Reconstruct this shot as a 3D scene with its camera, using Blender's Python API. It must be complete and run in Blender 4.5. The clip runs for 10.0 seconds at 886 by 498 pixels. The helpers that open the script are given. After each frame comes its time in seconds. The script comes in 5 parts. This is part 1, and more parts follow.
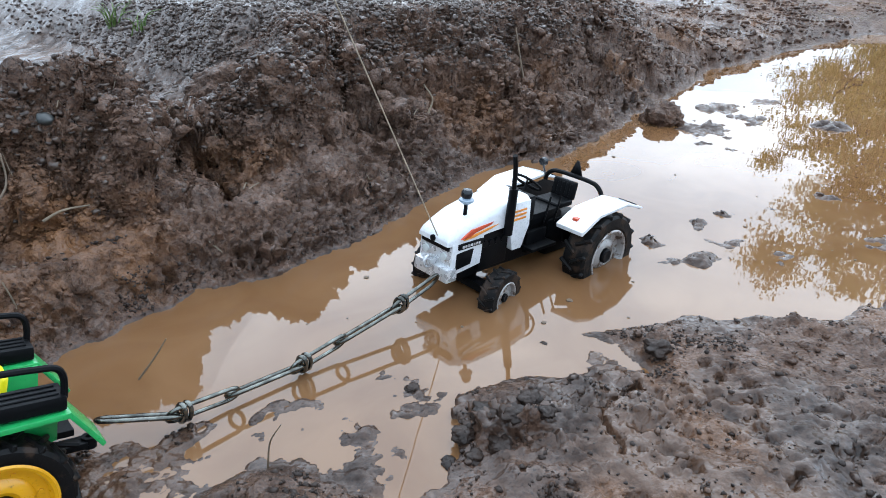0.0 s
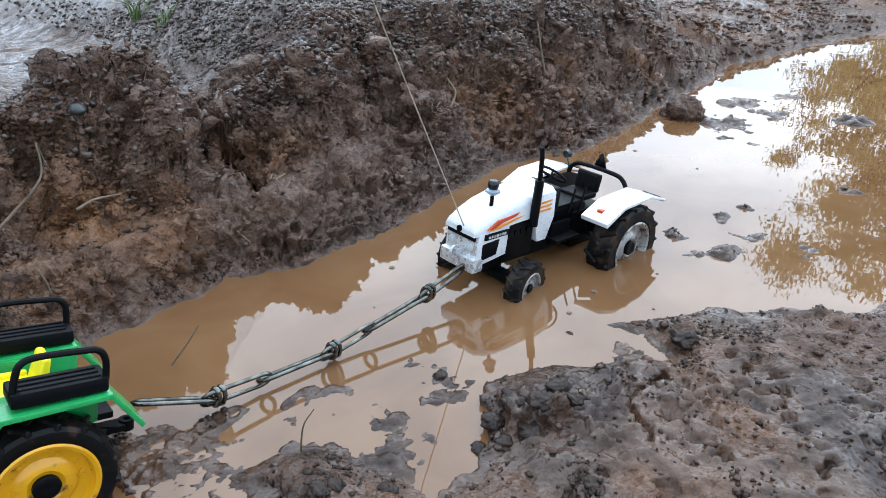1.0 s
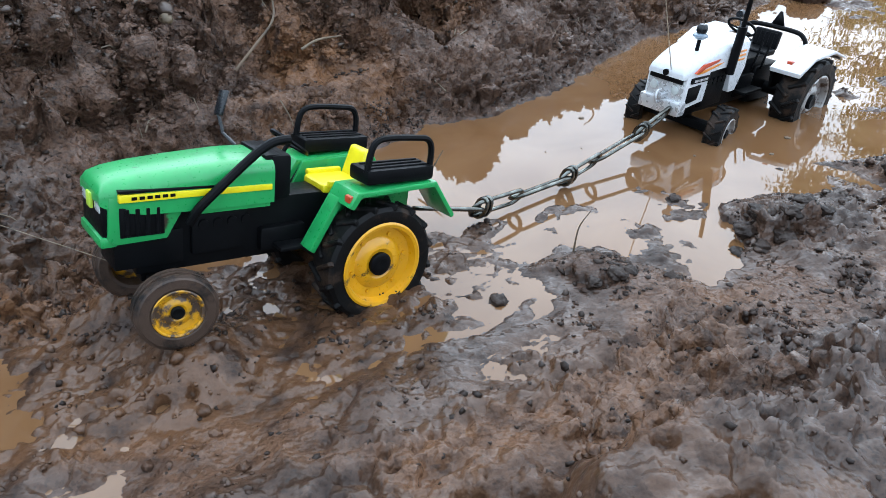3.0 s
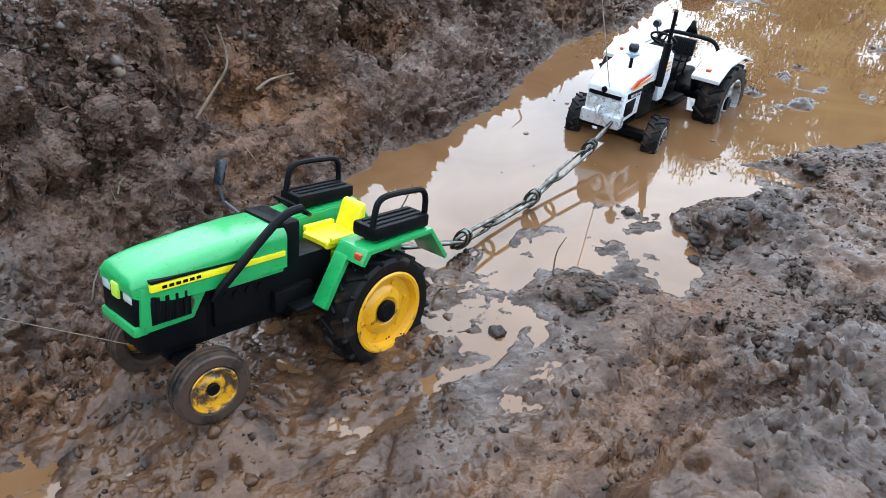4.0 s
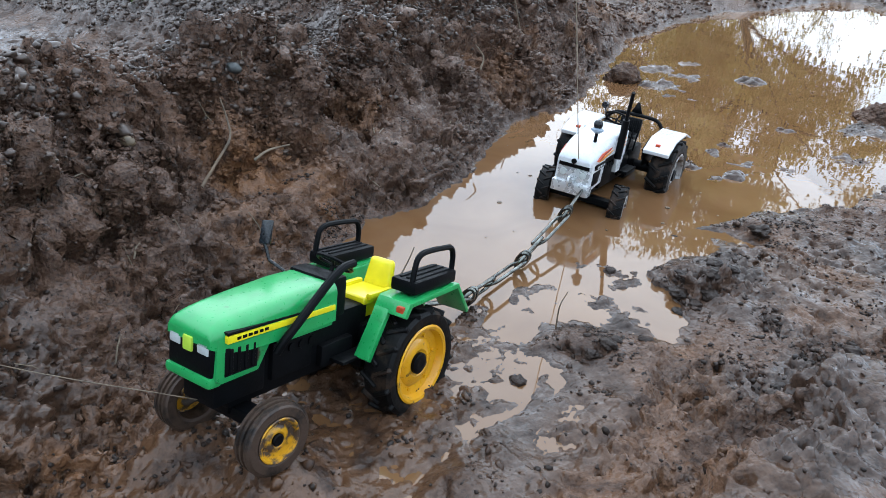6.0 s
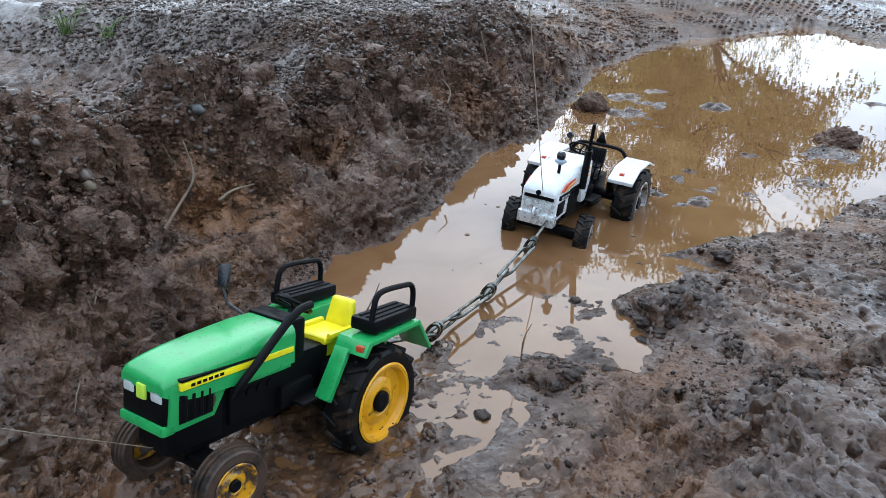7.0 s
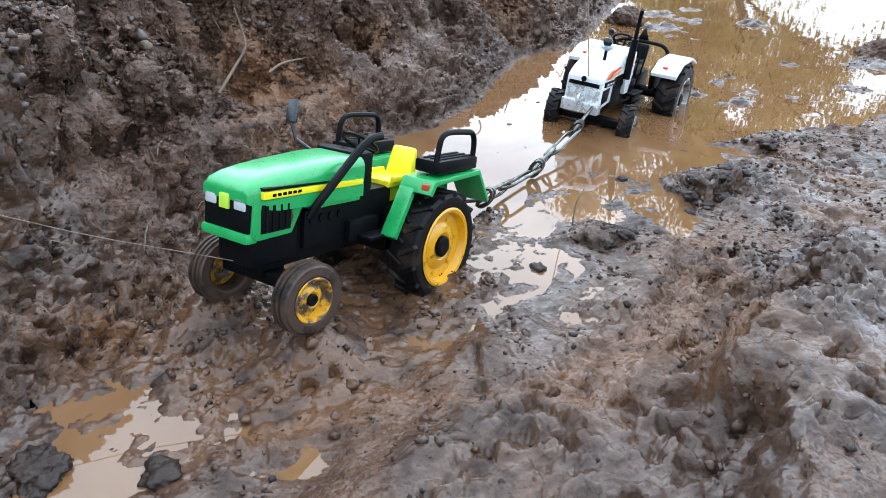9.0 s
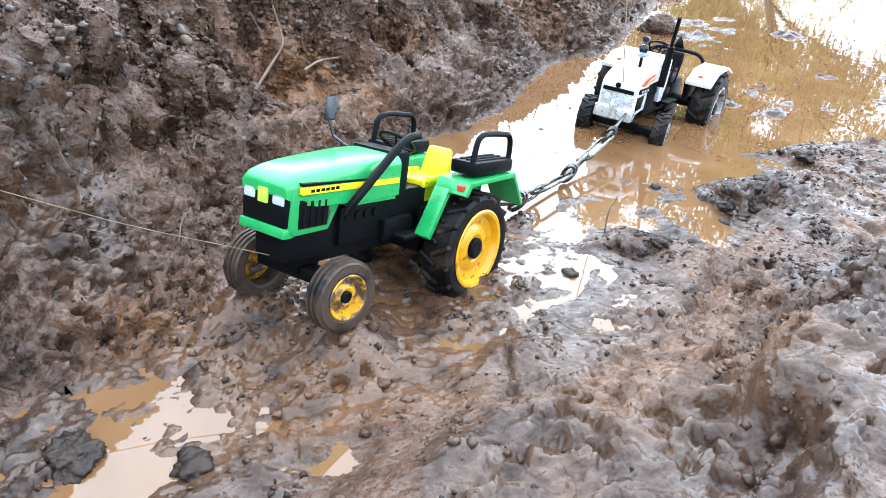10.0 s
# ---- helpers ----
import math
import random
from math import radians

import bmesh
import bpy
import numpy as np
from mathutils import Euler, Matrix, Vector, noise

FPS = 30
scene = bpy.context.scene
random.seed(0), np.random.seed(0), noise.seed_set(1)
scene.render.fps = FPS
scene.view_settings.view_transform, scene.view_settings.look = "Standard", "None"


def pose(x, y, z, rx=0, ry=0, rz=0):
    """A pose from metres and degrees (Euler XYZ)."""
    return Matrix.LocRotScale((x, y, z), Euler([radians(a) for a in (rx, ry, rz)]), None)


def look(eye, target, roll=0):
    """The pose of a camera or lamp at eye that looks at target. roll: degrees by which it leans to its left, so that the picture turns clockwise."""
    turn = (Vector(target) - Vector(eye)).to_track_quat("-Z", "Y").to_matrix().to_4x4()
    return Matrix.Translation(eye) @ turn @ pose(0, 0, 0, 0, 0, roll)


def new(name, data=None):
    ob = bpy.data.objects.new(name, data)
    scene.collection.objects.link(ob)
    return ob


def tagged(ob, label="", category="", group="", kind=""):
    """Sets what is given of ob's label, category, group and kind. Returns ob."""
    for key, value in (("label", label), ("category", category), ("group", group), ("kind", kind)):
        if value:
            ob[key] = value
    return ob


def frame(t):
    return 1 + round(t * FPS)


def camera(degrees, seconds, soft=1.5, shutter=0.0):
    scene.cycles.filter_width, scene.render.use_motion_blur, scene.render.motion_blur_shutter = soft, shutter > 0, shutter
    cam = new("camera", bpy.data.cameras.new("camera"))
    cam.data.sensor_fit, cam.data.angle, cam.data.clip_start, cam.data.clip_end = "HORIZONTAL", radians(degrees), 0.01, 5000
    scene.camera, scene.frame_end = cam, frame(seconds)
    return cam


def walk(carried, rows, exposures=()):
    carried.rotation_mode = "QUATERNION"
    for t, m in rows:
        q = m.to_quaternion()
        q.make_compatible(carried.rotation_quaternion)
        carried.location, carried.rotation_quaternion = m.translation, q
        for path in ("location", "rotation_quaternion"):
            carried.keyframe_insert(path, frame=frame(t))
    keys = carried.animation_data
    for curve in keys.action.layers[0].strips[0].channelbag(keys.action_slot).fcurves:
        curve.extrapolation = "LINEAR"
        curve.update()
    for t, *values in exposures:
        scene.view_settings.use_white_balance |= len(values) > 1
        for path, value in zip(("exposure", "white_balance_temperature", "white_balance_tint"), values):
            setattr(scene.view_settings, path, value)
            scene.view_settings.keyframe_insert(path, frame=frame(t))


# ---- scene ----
cam = camera(64.03, 10.0, soft=0.5)
PATH = [
    (0, (0.00224, -0.00450, 0.17569), (-0.01875, 0.89522, -0.26027), -0.64),
    (0.5, (-0.00092, -0.00612, 0.17703), (-0.03172, 0.89422, -0.25707), -0.93),
    (1, (-0.00456, -0.00869, 0.17451), (-0.04232, 0.88831, -0.26590), -0.73),
    (1.5, (-0.01020, -0.01322, 0.16694), (-0.05429, 0.87474, -0.29085), -0.34),
    (2, (-0.03971, -0.03122, 0.15670), (-0.13442, 0.84099, -0.32318), -0.56),
    (2.3, (-0.05955, -0.03948, 0.15343), (-0.15588, 0.79707, -0.28634), 0.81),
    (2.5, (-0.07000, -0.04533, 0.14639), (-0.15899, 0.81584, -0.35408), -1.80),
    (2.7, (-0.08473, -0.04926, 0.14540), (-0.17288, 0.80476, -0.36732), -1.71),
    (3.8, (-0.12352, -0.05230, 0.16093), (-0.02150, 0.71937, -0.38369), 2.25),
    (4, (-0.13340, -0.05080, 0.17267), (-0.05344, 0.73731, -0.35172), -0.81),
    (4.3, (-0.13558, -0.05315, 0.19326), (-0.08793, 0.77161, -0.27578), -1.01),
    (4.5, (-0.13603, -0.05209, 0.20531), (-0.05368, 0.81031, -0.29417), -2.73),
    (5, (-0.14272, -0.04267, 0.18353), (-0.00557, 0.79213, -0.34966), -3.19),
    (5.5, (-0.17442, -0.04811, 0.16213), (0.04073, 0.79612, -0.32877), -0.57),
    (6, (-0.18161, -0.06242, 0.17347), (0.04343, 0.79982, -0.28030), 2.45),
    (6.2, (-0.17915, -0.06359, 0.17488), (0.05620, 0.79960, -0.27179), 2.48),
    (7.3, (-0.17266, -0.06632, 0.17860), (0.07957, 0.80815, -0.23573), 1.45),
    (7.5, (-0.17409, -0.06729, 0.17515), (0.07846, 0.80246, -0.24880), 1.86),
    (8, (-0.17528, -0.06931, 0.17143), (0.07861, 0.79267, -0.26737), 2.31),
    (8.5, (-0.17985, -0.07493, 0.15889), (0.06999, 0.77189, -0.31066), 1.83),
    (9, (-0.19597, -0.08049, 0.14338), (0.03415, 0.76660, -0.33565), 1.99),
    (9.5, (-0.19605, -0.07956, 0.14421), (0.01511, 0.77588, -0.32871), 2.32),
    (10, (-0.20079, -0.07892, 0.14168), (0.00347, 0.77720, -0.33301), 3.02),
]
EXPOSURES = [(0.0, -0.13), (0.5, -0.2), (1.5, -0.13), (2.5, -0.14), (4.0, 0.1), (4.5, 0.2), (5.0, -0.15), (5.5, -0.2), (6.0, -0.27), (7.5, -0.36), (8.0, -0.35), (8.5, -0.33), (9.0, 0.2), (9.5, 0.66), (10.0, 0.9)]
walk(cam, [(t, look(eye, target, roll)) for t, eye, target, roll in PATH], EXPOSURES)

# ---- light ----
world = bpy.data.worlds.new("overcast_sky")
scene.world = world
world.use_nodes = True
wn, wl = world.node_tree.nodes, world.node_tree.links
wn.clear()
w_out = wn.new("ShaderNodeOutputWorld")
w_bg = wn.new("ShaderNodeBackground")
w_sky = wn.new("ShaderNodeTexSky")
w_sky.sky_type = "NISHITA"
w_sky.sun_disc = False
w_sky.sun_elevation = radians(48)
w_sky.sun_rotation = radians(20.5)
w_sky.air_density, w_sky.dust_density = 1.0, 3.0
w_co = wn.new("ShaderNodeTexCoord")
w_map = wn.new("ShaderNodeMapping")
w_map.inputs["Scale"].default_value = (1.6, 1.6, 3.2)
w_noise = wn.new("ShaderNodeTexNoise")
w_noise.inputs["Scale"].default_value = 2.2
w_noise.inputs["Detail"].default_value = 6.0
w_noise.inputs["Roughness"].default_value = 0.55
w_ramp = wn.new("ShaderNodeValToRGB")
w_ramp.color_ramp.elements[0].position = 0.38
w_ramp.color_ramp.elements[0].color = (0.52, 0.68, 0.88, 1)
w_ramp.color_ramp.elements[1].position = 0.62
w_ramp.color_ramp.elements[1].color = (0.84, 0.99, 1.17, 1)
w_gain = wn.new("ShaderNodeVectorMath")
w_gain.operation = "SCALE"
w_gain.inputs["Scale"].default_value = 23.0
# the cloud is brightest round the veiled sun and dims away from it
SUN_WAY = Vector((0.22, 0.70, 0.68)).normalized()
w_unit = wn.new("ShaderNodeVectorMath")
w_unit.operation = "NORMALIZE"
w_dot = wn.new("ShaderNodeVectorMath")
w_dot.operation = "DOT_PRODUCT"
w_dot.inputs[1].default_value = SUN_WAY
w_glow = wn.new("ShaderNodeMapRange")
w_glow.interpolation_type = "SMOOTHSTEP"
w_glow.inputs["From Min"].default_value, w_glow.inputs["From Max"].default_value = -0.55, 1.0
w_glow.inputs["To Min"].default_value, w_glow.inputs["To Max"].default_value = 0.64, 1.12
w_lit = wn.new("ShaderNodeVectorMath")
w_lit.operation = "SCALE"
w_mix = wn.new("ShaderNodeMix")
w_mix.data_type = "RGBA"
w_mix.inputs["Factor"].default_value = 0.93
wl.new(w_co.outputs["Generated"], w_map.inputs["Vector"])
wl.new(w_map.outputs["Vector"], w_noise.inputs["Vector"])
wl.new(w_noise.outputs["Fac"], w_ramp.inputs["Fac"])
wl.new(w_ramp.outputs["Color"], w_gain.inputs[0])
wl.new(w_sky.outputs["Color"], w_mix.inputs["A"])
wl.new(w_co.outputs["Generated"], w_unit.inputs[0])
wl.new(w_unit.outputs["Vector"], w_dot.inputs[0])
wl.new(w_dot.outputs["Value"], w_glow.inputs["Value"])
wl.new(w_gain.outputs["Vector"], w_lit.inputs[0])
wl.new(w_glow.outputs["Result"], w_lit.inputs["Scale"])
wl.new(w_lit.outputs["Vector"], w_mix.inputs["B"])
wl.new(w_mix.outputs["Result"], w_bg.inputs["Color"])
w_bg.inputs["Strength"].default_value = 0.15
wl.new(w_bg.outputs["Background"], w_out.inputs["Surface"])

sun = new("sun", bpy.data.lights.new("sun", "SUN"))
sun.data.energy = 0.8
sun.data.angle = radians(70)
sun.data.color = (1.0, 0.98, 0.96)
sun.matrix_basis = look((2.4, 6.4, 7.5), (0, 0, 0))


# ---- materials ----
def material(name, color, rough=0.5, metal=0.0, vary=0.25, grain=400.0, bump=0.15, coat=0.0, dirt=0.0, dirt_color=(0.035, 0.021, 0.013), ior=1.5, dirt_scale=70.0, spec=0.5):
    """A surface with colour change at two scales, fine relief and, where asked, splashed mud."""
    m = bpy.data.materials.new(name)
    m.use_nodes = True
    n, l = m.node_tree.nodes, m.node_tree.links
    b = n["Principled BSDF"]
    co = n.new("ShaderNodeTexCoord")
    info = n.new("ShaderNodeObjectInfo")
    shift = n.new("ShaderNodeVectorMath")
    shift.operation = "ADD"
    l.new(co.outputs["Object"], shift.inputs[0])
    l.new(info.outputs["Random"], shift.inputs[1])
    big = n.new("ShaderNodeTexNoise")
    big.inputs["Scale"].default_value = grain * 0.18
    big.inputs["Detail"].default_value = 4
    fine = n.new("ShaderNodeTexNoise")
    fine.inputs["Scale"].default_value = grain
    fine.inputs["Detail"].default_value = 5
    for t in (big, fine):
        l.new(shift.outputs["Vector"], t.inputs["Vector"])
    ramp = n.new("ShaderNodeMapRange")
    ramp.inputs["From Min"].default_value, ramp.inputs["From Max"].default_value = 0.3, 0.7
    ramp.inputs["To Min"].default_value, ramp.inputs["To Max"].default_value = 1 - vary, 1 + vary
    l.new(big.outputs["Fac"], ramp.inputs["Value"])
    tint = n.new("ShaderNodeVectorMath")
    tint.operation = "SCALE"
    tint.inputs[0].default_value = color
    l.new(ramp.outputs["Result"], tint.inputs["Scale"])
    out = tint.outputs["Vector"]
    b.inputs["IOR"].default_value = ior
    b.inputs["Metallic"].default_value = metal
    b.inputs["Specular IOR Level"].default_value = spec
    b.inputs["Coat Weight"].default_value = coat
    b.inputs["Coat Roughness"].default_value = 0.08
    rr = n.new("ShaderNodeMapRange")
    rr.inputs["To Min"].default_value, rr.inputs["To Max"].default_value = max(0.03, rough - 0.12), min(1, rough + 0.15)
    l.new(fine.outputs["Fac"], rr.inputs["Value"])
    rough_out = rr.outputs["Result"]
    if dirt > 0:
        spl = n.new("ShaderNodeTexNoise")
        spl.inputs["Scale"].default_value = dirt_scale
        spl.inputs["Detail"].default_value = 7
        spl.inputs["Roughness"].default_value = 0.65
        l.new(shift.outputs["Vector"], spl.inputs["Vector"])
        lim = n.new("ShaderNodeMapRange")
        lim.inputs["From Min"].default_value = 0.72 - 0.42 * dirt
        lim.inputs["From Max"].default_value = 0.78 - 0.36 * dirt
        l.new(spl.outputs["Fac"], lim.inputs["Value"])
        mix = n.new("ShaderNodeMix")
        mix.data_type = "RGBA"
        l.new(lim.outputs["Result"], mix.inputs["Factor"])
        l.new(out, mix.inputs["A"])
        mix.inputs["B"].default_value = (*dirt_color, 1)
        out = mix.outputs["Result"]
        mr = n.new("ShaderNodeMix")
        l.new(lim.outputs["Result"], mr.inputs["Factor"])
        l.new(rough_out, mr.inputs["A"])
        mr.inputs["B"].default_value = 0.5
        rough_out = mr.outputs["Result"]
    l.new(out, b.inputs["Base Color"])
    l.new(rough_out, b.inputs["Roughness"])
    bp = n.new("ShaderNodeBump")
    bp.inputs["Strength"].default_value = bump
    bp.inputs["Distance"].default_value = 0.0006
    l.new(fine.outputs["Fac"], bp.inputs["Height"])
    l.new(bp.outputs["Normal"], b.inputs["Normal"])
    return m


MUD = (0.060, 0.0370, 0.0270)


def mud_material():
    """Wet mud: clods, smeared wet skin, orange clay and a gravelly top, by the soil attribute."""
    m = bpy.data.materials.new("wet_mud")
    m.use_nodes = True
    n, l = m.node_tree.nodes, m.node_tree.links
    b = n["Principled BSDF"]
    co = n.new("ShaderNodeTexCoord")
    soil = n.new("ShaderNodeAttribute")
    soil.attribute_name = "soil"
    sep = n.new("ShaderNodeSeparateColor")
    l.new(soil.outputs["Color"], sep.inputs["Color"])

    def tex(scale, detail=6.0, rough=0.6):
        t = n.new("ShaderNodeTexNoise")
        t.inputs["Scale"].default_value, t.inputs["Detail"].default_value, t.inputs["Roughness"].default_value = scale, detail, rough
        l.new(co.outputs["Object"], t.inputs["Vector"])
        return t.outputs["Fac"]

    def span(v, a, c, lo=0.0, hi=1.0):
        r = n.new("ShaderNodeMapRange")
        r.inputs["From Min"].default_value, r.inputs["From Max"].default_value = a, c
        r.inputs["To Min"].default_value, r.inputs["To Max"].default_value = lo, hi
        l.new(v, r.inputs["Value"])
        return r.outputs["Result"]

    def mixed(f, a, c):
        x = n.new("ShaderNodeMix")
        x.data_type = "RGBA"
        l.new(f, x.inputs["Factor"])
        for s, v in (("A", a), ("B", c)):
            if isinstance(v, tuple):
                x.inputs[s].default_value = (*v, 1)
            else:
                l.new(v, x.inputs[s])
        return x.outputs["Result"]

    def times(a, c, op="MULTIPLY"):
        x = n.new("ShaderNodeMath")
        x.operation = op
        x.use_clamp = True
        for i, v in enumerate((a, c)):
            if isinstance(v, float):
                x.inputs[i].default_value = v
            else:
                l.new(v, x.inputs[i])
        return x.outputs[0]

    broad, mid, fine, grit_n = tex(9.0), tex(80.0), tex(280.0, 2.5, 0.5), tex(800.0, 2.0, 0.5)
    gravelly, clayey, soaked = sep.outputs["Red"], sep.outputs["Green"], sep.outputs["Blue"]
    tone = mixed(span(mid, 0.34, 0.66), (0.022, 0.0120, 0.0082), (0.074, 0.0425, 0.0290))
    tone = mixed(span(broad, 0.42, 0.62, 0.0, 0.5), tone, (0.080, 0.0420, 0.0260))
    tone = mixed(span(fine, 0.54, 0.74, 0.0, 0.45), tone, (0.105, 0.068, 0.050))
    # the pits of the grit bump coloured near black, shade painted into the tone
    tone = mixed(span(grit_n, 0.46, 0.34, 0.0, 0.6), tone, (0.0120, 0.0078, 0.0060))
    tone = mixed(times(clayey, span(mid, 0.34, 0.52, 0.0, 0.8)), tone, (0.115, 0.052, 0.0220))
    # grey gravel, paled where soaked: the sky's sheen put into its colour
    tone = mixed(times(times(gravelly, span(soaked, 0.45, 0.8)), span(fine, 0.36, 0.5, 0.0, 0.8)), tone, (0.200, 0.180, 0.170))
    sodden = n.new("ShaderNodeVectorMath")
    sodden.operation = "SCALE"
    l.new(tone, sodden.inputs[0])
    l.new(span(soaked, 0.3, 0.8, 1.75, 0.90), sodden.inputs["Scale"])
    l.new(sodden.outputs["Vector"], b.inputs["Base Color"])
    # a film of water lies on the soaked soil
    l.new(times(span(soaked, 0.02, 0.80, 0.45, 1.0), span(mid, 0.36, 0.56, 0.35, 1.0)), b.inputs["Coat Weight"])
    l.new(span(fine, 0.3, 0.7, 0.04, 0.16), b.inputs["Coat Roughness"])
    b.inputs["Coat IOR"].default_value = 1.35
    # a soaked skin shines, drier soil is dull; both break up finely
    rough = n.new("ShaderNodeMix")
    l.new(times(span(soaked, 0.3, 0.75), span(mid, 0.25, 0.55, 0.7, 1.0)), rough.inputs["Factor"])
    l.new(span(fine, 0.3, 0.7, 0.50, 0.78), rough.inputs["A"])
    l.new(span(fine, 0.3, 0.7, 0.30, 0.55), rough.inputs["B"])
    l.new(rough.outputs["Result"], b.inputs["Roughness"])
    b.inputs["IOR"].default_value = 1.45
    l.new(span(soaked, 0.35, 0.9, 0.12, 0.18), b.inputs["Specular IOR Level"])
    low = n.new("ShaderNodeBump")
    low.inputs["Distance"].default_value = 0.0026
    l.new(span(soaked, 0.3, 0.8, 1.0, 0.30), low.inputs["Strength"])
    l.new(span(fine, 0.25, 0.75), low.inputs["Height"])
    bp = n.new("ShaderNodeBump")
    bp.inputs["Distance"].default_value = 0.0009
    l.new(span(soaked, 0.3, 0.8, 0.9, 0.18), bp.inputs["Strength"])
    l.new(grit_n, bp.inputs["Height"])
    l.new(low.outputs["Normal"], bp.inputs["Normal"])
    l.new(bp.outputs["Normal"], b.inputs["Normal"])
    # the film follows the clods but not the grit
    skin = n.new("ShaderNodeBump")
    skin.inputs["Distance"].default_value = 0.0034
    l.new(span(soaked, 0.3, 0.95, 1.0, 0.42), skin.inputs["Strength"])
    l.new(span(tex(150.0, 2.0, 0.5), 0.25, 0.75), skin.inputs["Height"])
    l.new(skin.outputs["Normal"], b.inputs["Coat Normal"])
    return m


def water_material():
    m = bpy.data.materials.new("muddy_water")
    m.use_nodes = True
    n, l = m.node_tree.nodes, m.node_tree.links
    b = n["Principled BSDF"]
    co = n.new("ShaderNodeTexCoord")
    t = n.new("ShaderNodeTexNoise")
    t.inputs["Scale"].default_value, t.inputs["Detail"].default_value, t.inputs["Distortion"].default_value = 16.0, 5.0, 1.2
    l.new(co.outputs["Object"], t.inputs["Vector"])
    r = n.new("ShaderNodeValToRGB")
    r.color_ramp.elements[0].position, r.color_ramp.elements[0].color = 0.35, (0.132, 0.064, 0.0270, 1)
    r.color_ramp.elements[1].position, r.color_ramp.elements[1].color = 0.68, (0.172, 0.090, 0.0420, 1)
    l.new(t.outputs["Fac"], r.inputs["Fac"])
    l.new(r.outputs["Color"], b.inputs["Base Color"])
    b.inputs["Roughness"].default_value = 0.015
    b.inputs["IOR"].default_value = 1.55
    rip = n.new("ShaderNodeTexNoise")
    rip.inputs["Scale"].default_value, rip.inputs["Detail"].default_value = 45.0, 2.0
    l.new(co.outputs["Object"], rip.inputs["Vector"])
    bp = n.new("ShaderNodeBump")
    bp.inputs["Strength"].default_value, bp.inputs["Distance"].default_value = 0.022, 0.002
    l.new(rip.outputs["Fac"], bp.inputs["Height"])
    l.new(bp.outputs["Normal"], b.inputs["Normal"])
    return m


def stone_material():
    m = bpy.data.materials.new("muddy_gravel")
    m.use_nodes = True
    n, l = m.node_tree.nodes, m.node_tree.links
    b = n["Principled BSDF"]
    geo = n.new("ShaderNodeNewGeometry")
    r = n.new("ShaderNodeValToRGB")
    r.color_ramp.elements[0].color = (0.028, 0.0175, 0.0130, 1)
    r.color_ramp.elements[1].color = (0.098, 0.069, 0.053, 1)
    e = r.color_ramp.elements.new(0.55)
    e.color = (0.058, 0.0380, 0.0285, 1)
    l.new(geo.outputs["Random Per Island"], r.inputs["Fac"])
    co = n.new("ShaderNodeTexCoord")
    t = n.new("ShaderNodeTexNoise")
    t.inputs["Scale"].default_value, t.inputs["Detail"].default_value = 500.0, 5.0
    l.new(co.outputs["Object"], t.inputs["Vector"])
    mix = n.new("ShaderNodeMix")
    mix.data_type = "RGBA"
    rr = n.new("ShaderNodeMapRange")
    rr.inputs["From Min"].default_value, rr.inputs["From Max"].default_value = 0.45, 0.62
    l.new(t.outputs["Fac"], rr.inputs["Value"])
    l.new(rr.outputs["Result"], mix.inputs["Factor"])
    l.new(r.outputs["Color"], mix.inputs["A"])
    mix.inputs["B"].default_value = (*MUD, 1)
    l.new(mix.outputs["Result"], b.inputs["Base Color"])
    b.inputs["Roughness"].default_value = 0.32
    b.inputs["Specular IOR Level"].default_value = 0.5
    bp = n.new("ShaderNodeBump")
    bp.inputs["Strength"].default_value, bp.inputs["Distance"].default_value = 0.4, 0.0005
    l.new(t.outputs["Fac"], bp.inputs["Height"])
    l.new(bp.outputs["Normal"], b.inputs["Normal"])
    return m


M_MUD, M_WATER, M_STONE = mud_material(), water_material(), stone_material()
M_CLOD = material("dark_wet_clod", (0.023, 0.0138, 0.0098), 0.45, vary=0.5, grain=380, bump=1.0, spec=0.25)
M_GREEN = material("green_plastic", (0.013, 0.30, 0.078), 0.30, vary=0.10, grain=900, bump=0.05, coat=0.3, dirt=0.18, dirt_scale=90)
M_YELLOW = material("yellow_plastic", (0.78, 0.66, 0.010), 0.35, vary=0.08, grain=900, bump=0.05, coat=0.2)
M_RIM = material("amber_rim_plastic", (0.65, 0.305, 0.005), 0.30, vary=0.10, grain=900, bump=0.05, coat=0.3, dirt=0.34, dirt_scale=150)
M_RIM_MUD = material("muddy_amber_rim", (0.56, 0.27, 0.006), 0.35, vary=0.10, grain=900, bump=0.1, coat=0.2, dirt=0.62, dirt_color=(0.060, 0.036, 0.024), dirt_scale=190)
M_BLACK = material("black_plastic", (0.0034, 0.0037, 0.0043), 0.42, vary=0.2, grain=900, bump=0.08, spec=0.09)
M_NAVY = material("dark_mirror_plastic", (0.007, 0.010, 0.013), 0.25, vary=0.2, grain=900, bump=0.05)
M_TYRE = material("black_rubber", (0.0042, 0.0040, 0.0040), 0.50, spec=0.15, vary=0.3, grain=700, bump=0.25, dirt=0.48, dirt_color=(0.033, 0.0205, 0.0140), dirt_scale=120)
M_TYRE_MUD = material("mud_caked_rubber", (0.010, 0.0085, 0.0075), 0.5, spec=0.3, vary=0.3, grain=600, bump=0.35, dirt=0.80, dirt_color=(0.055, 0.034, 0.024), dirt_scale=100)
M_WHITE = material("white_plastic", (0.64, 0.655, 0.67), 0.28, vary=0.04, grain=700, bump=0.04, coat=0.3, dirt=0.08, dirt_scale=120)
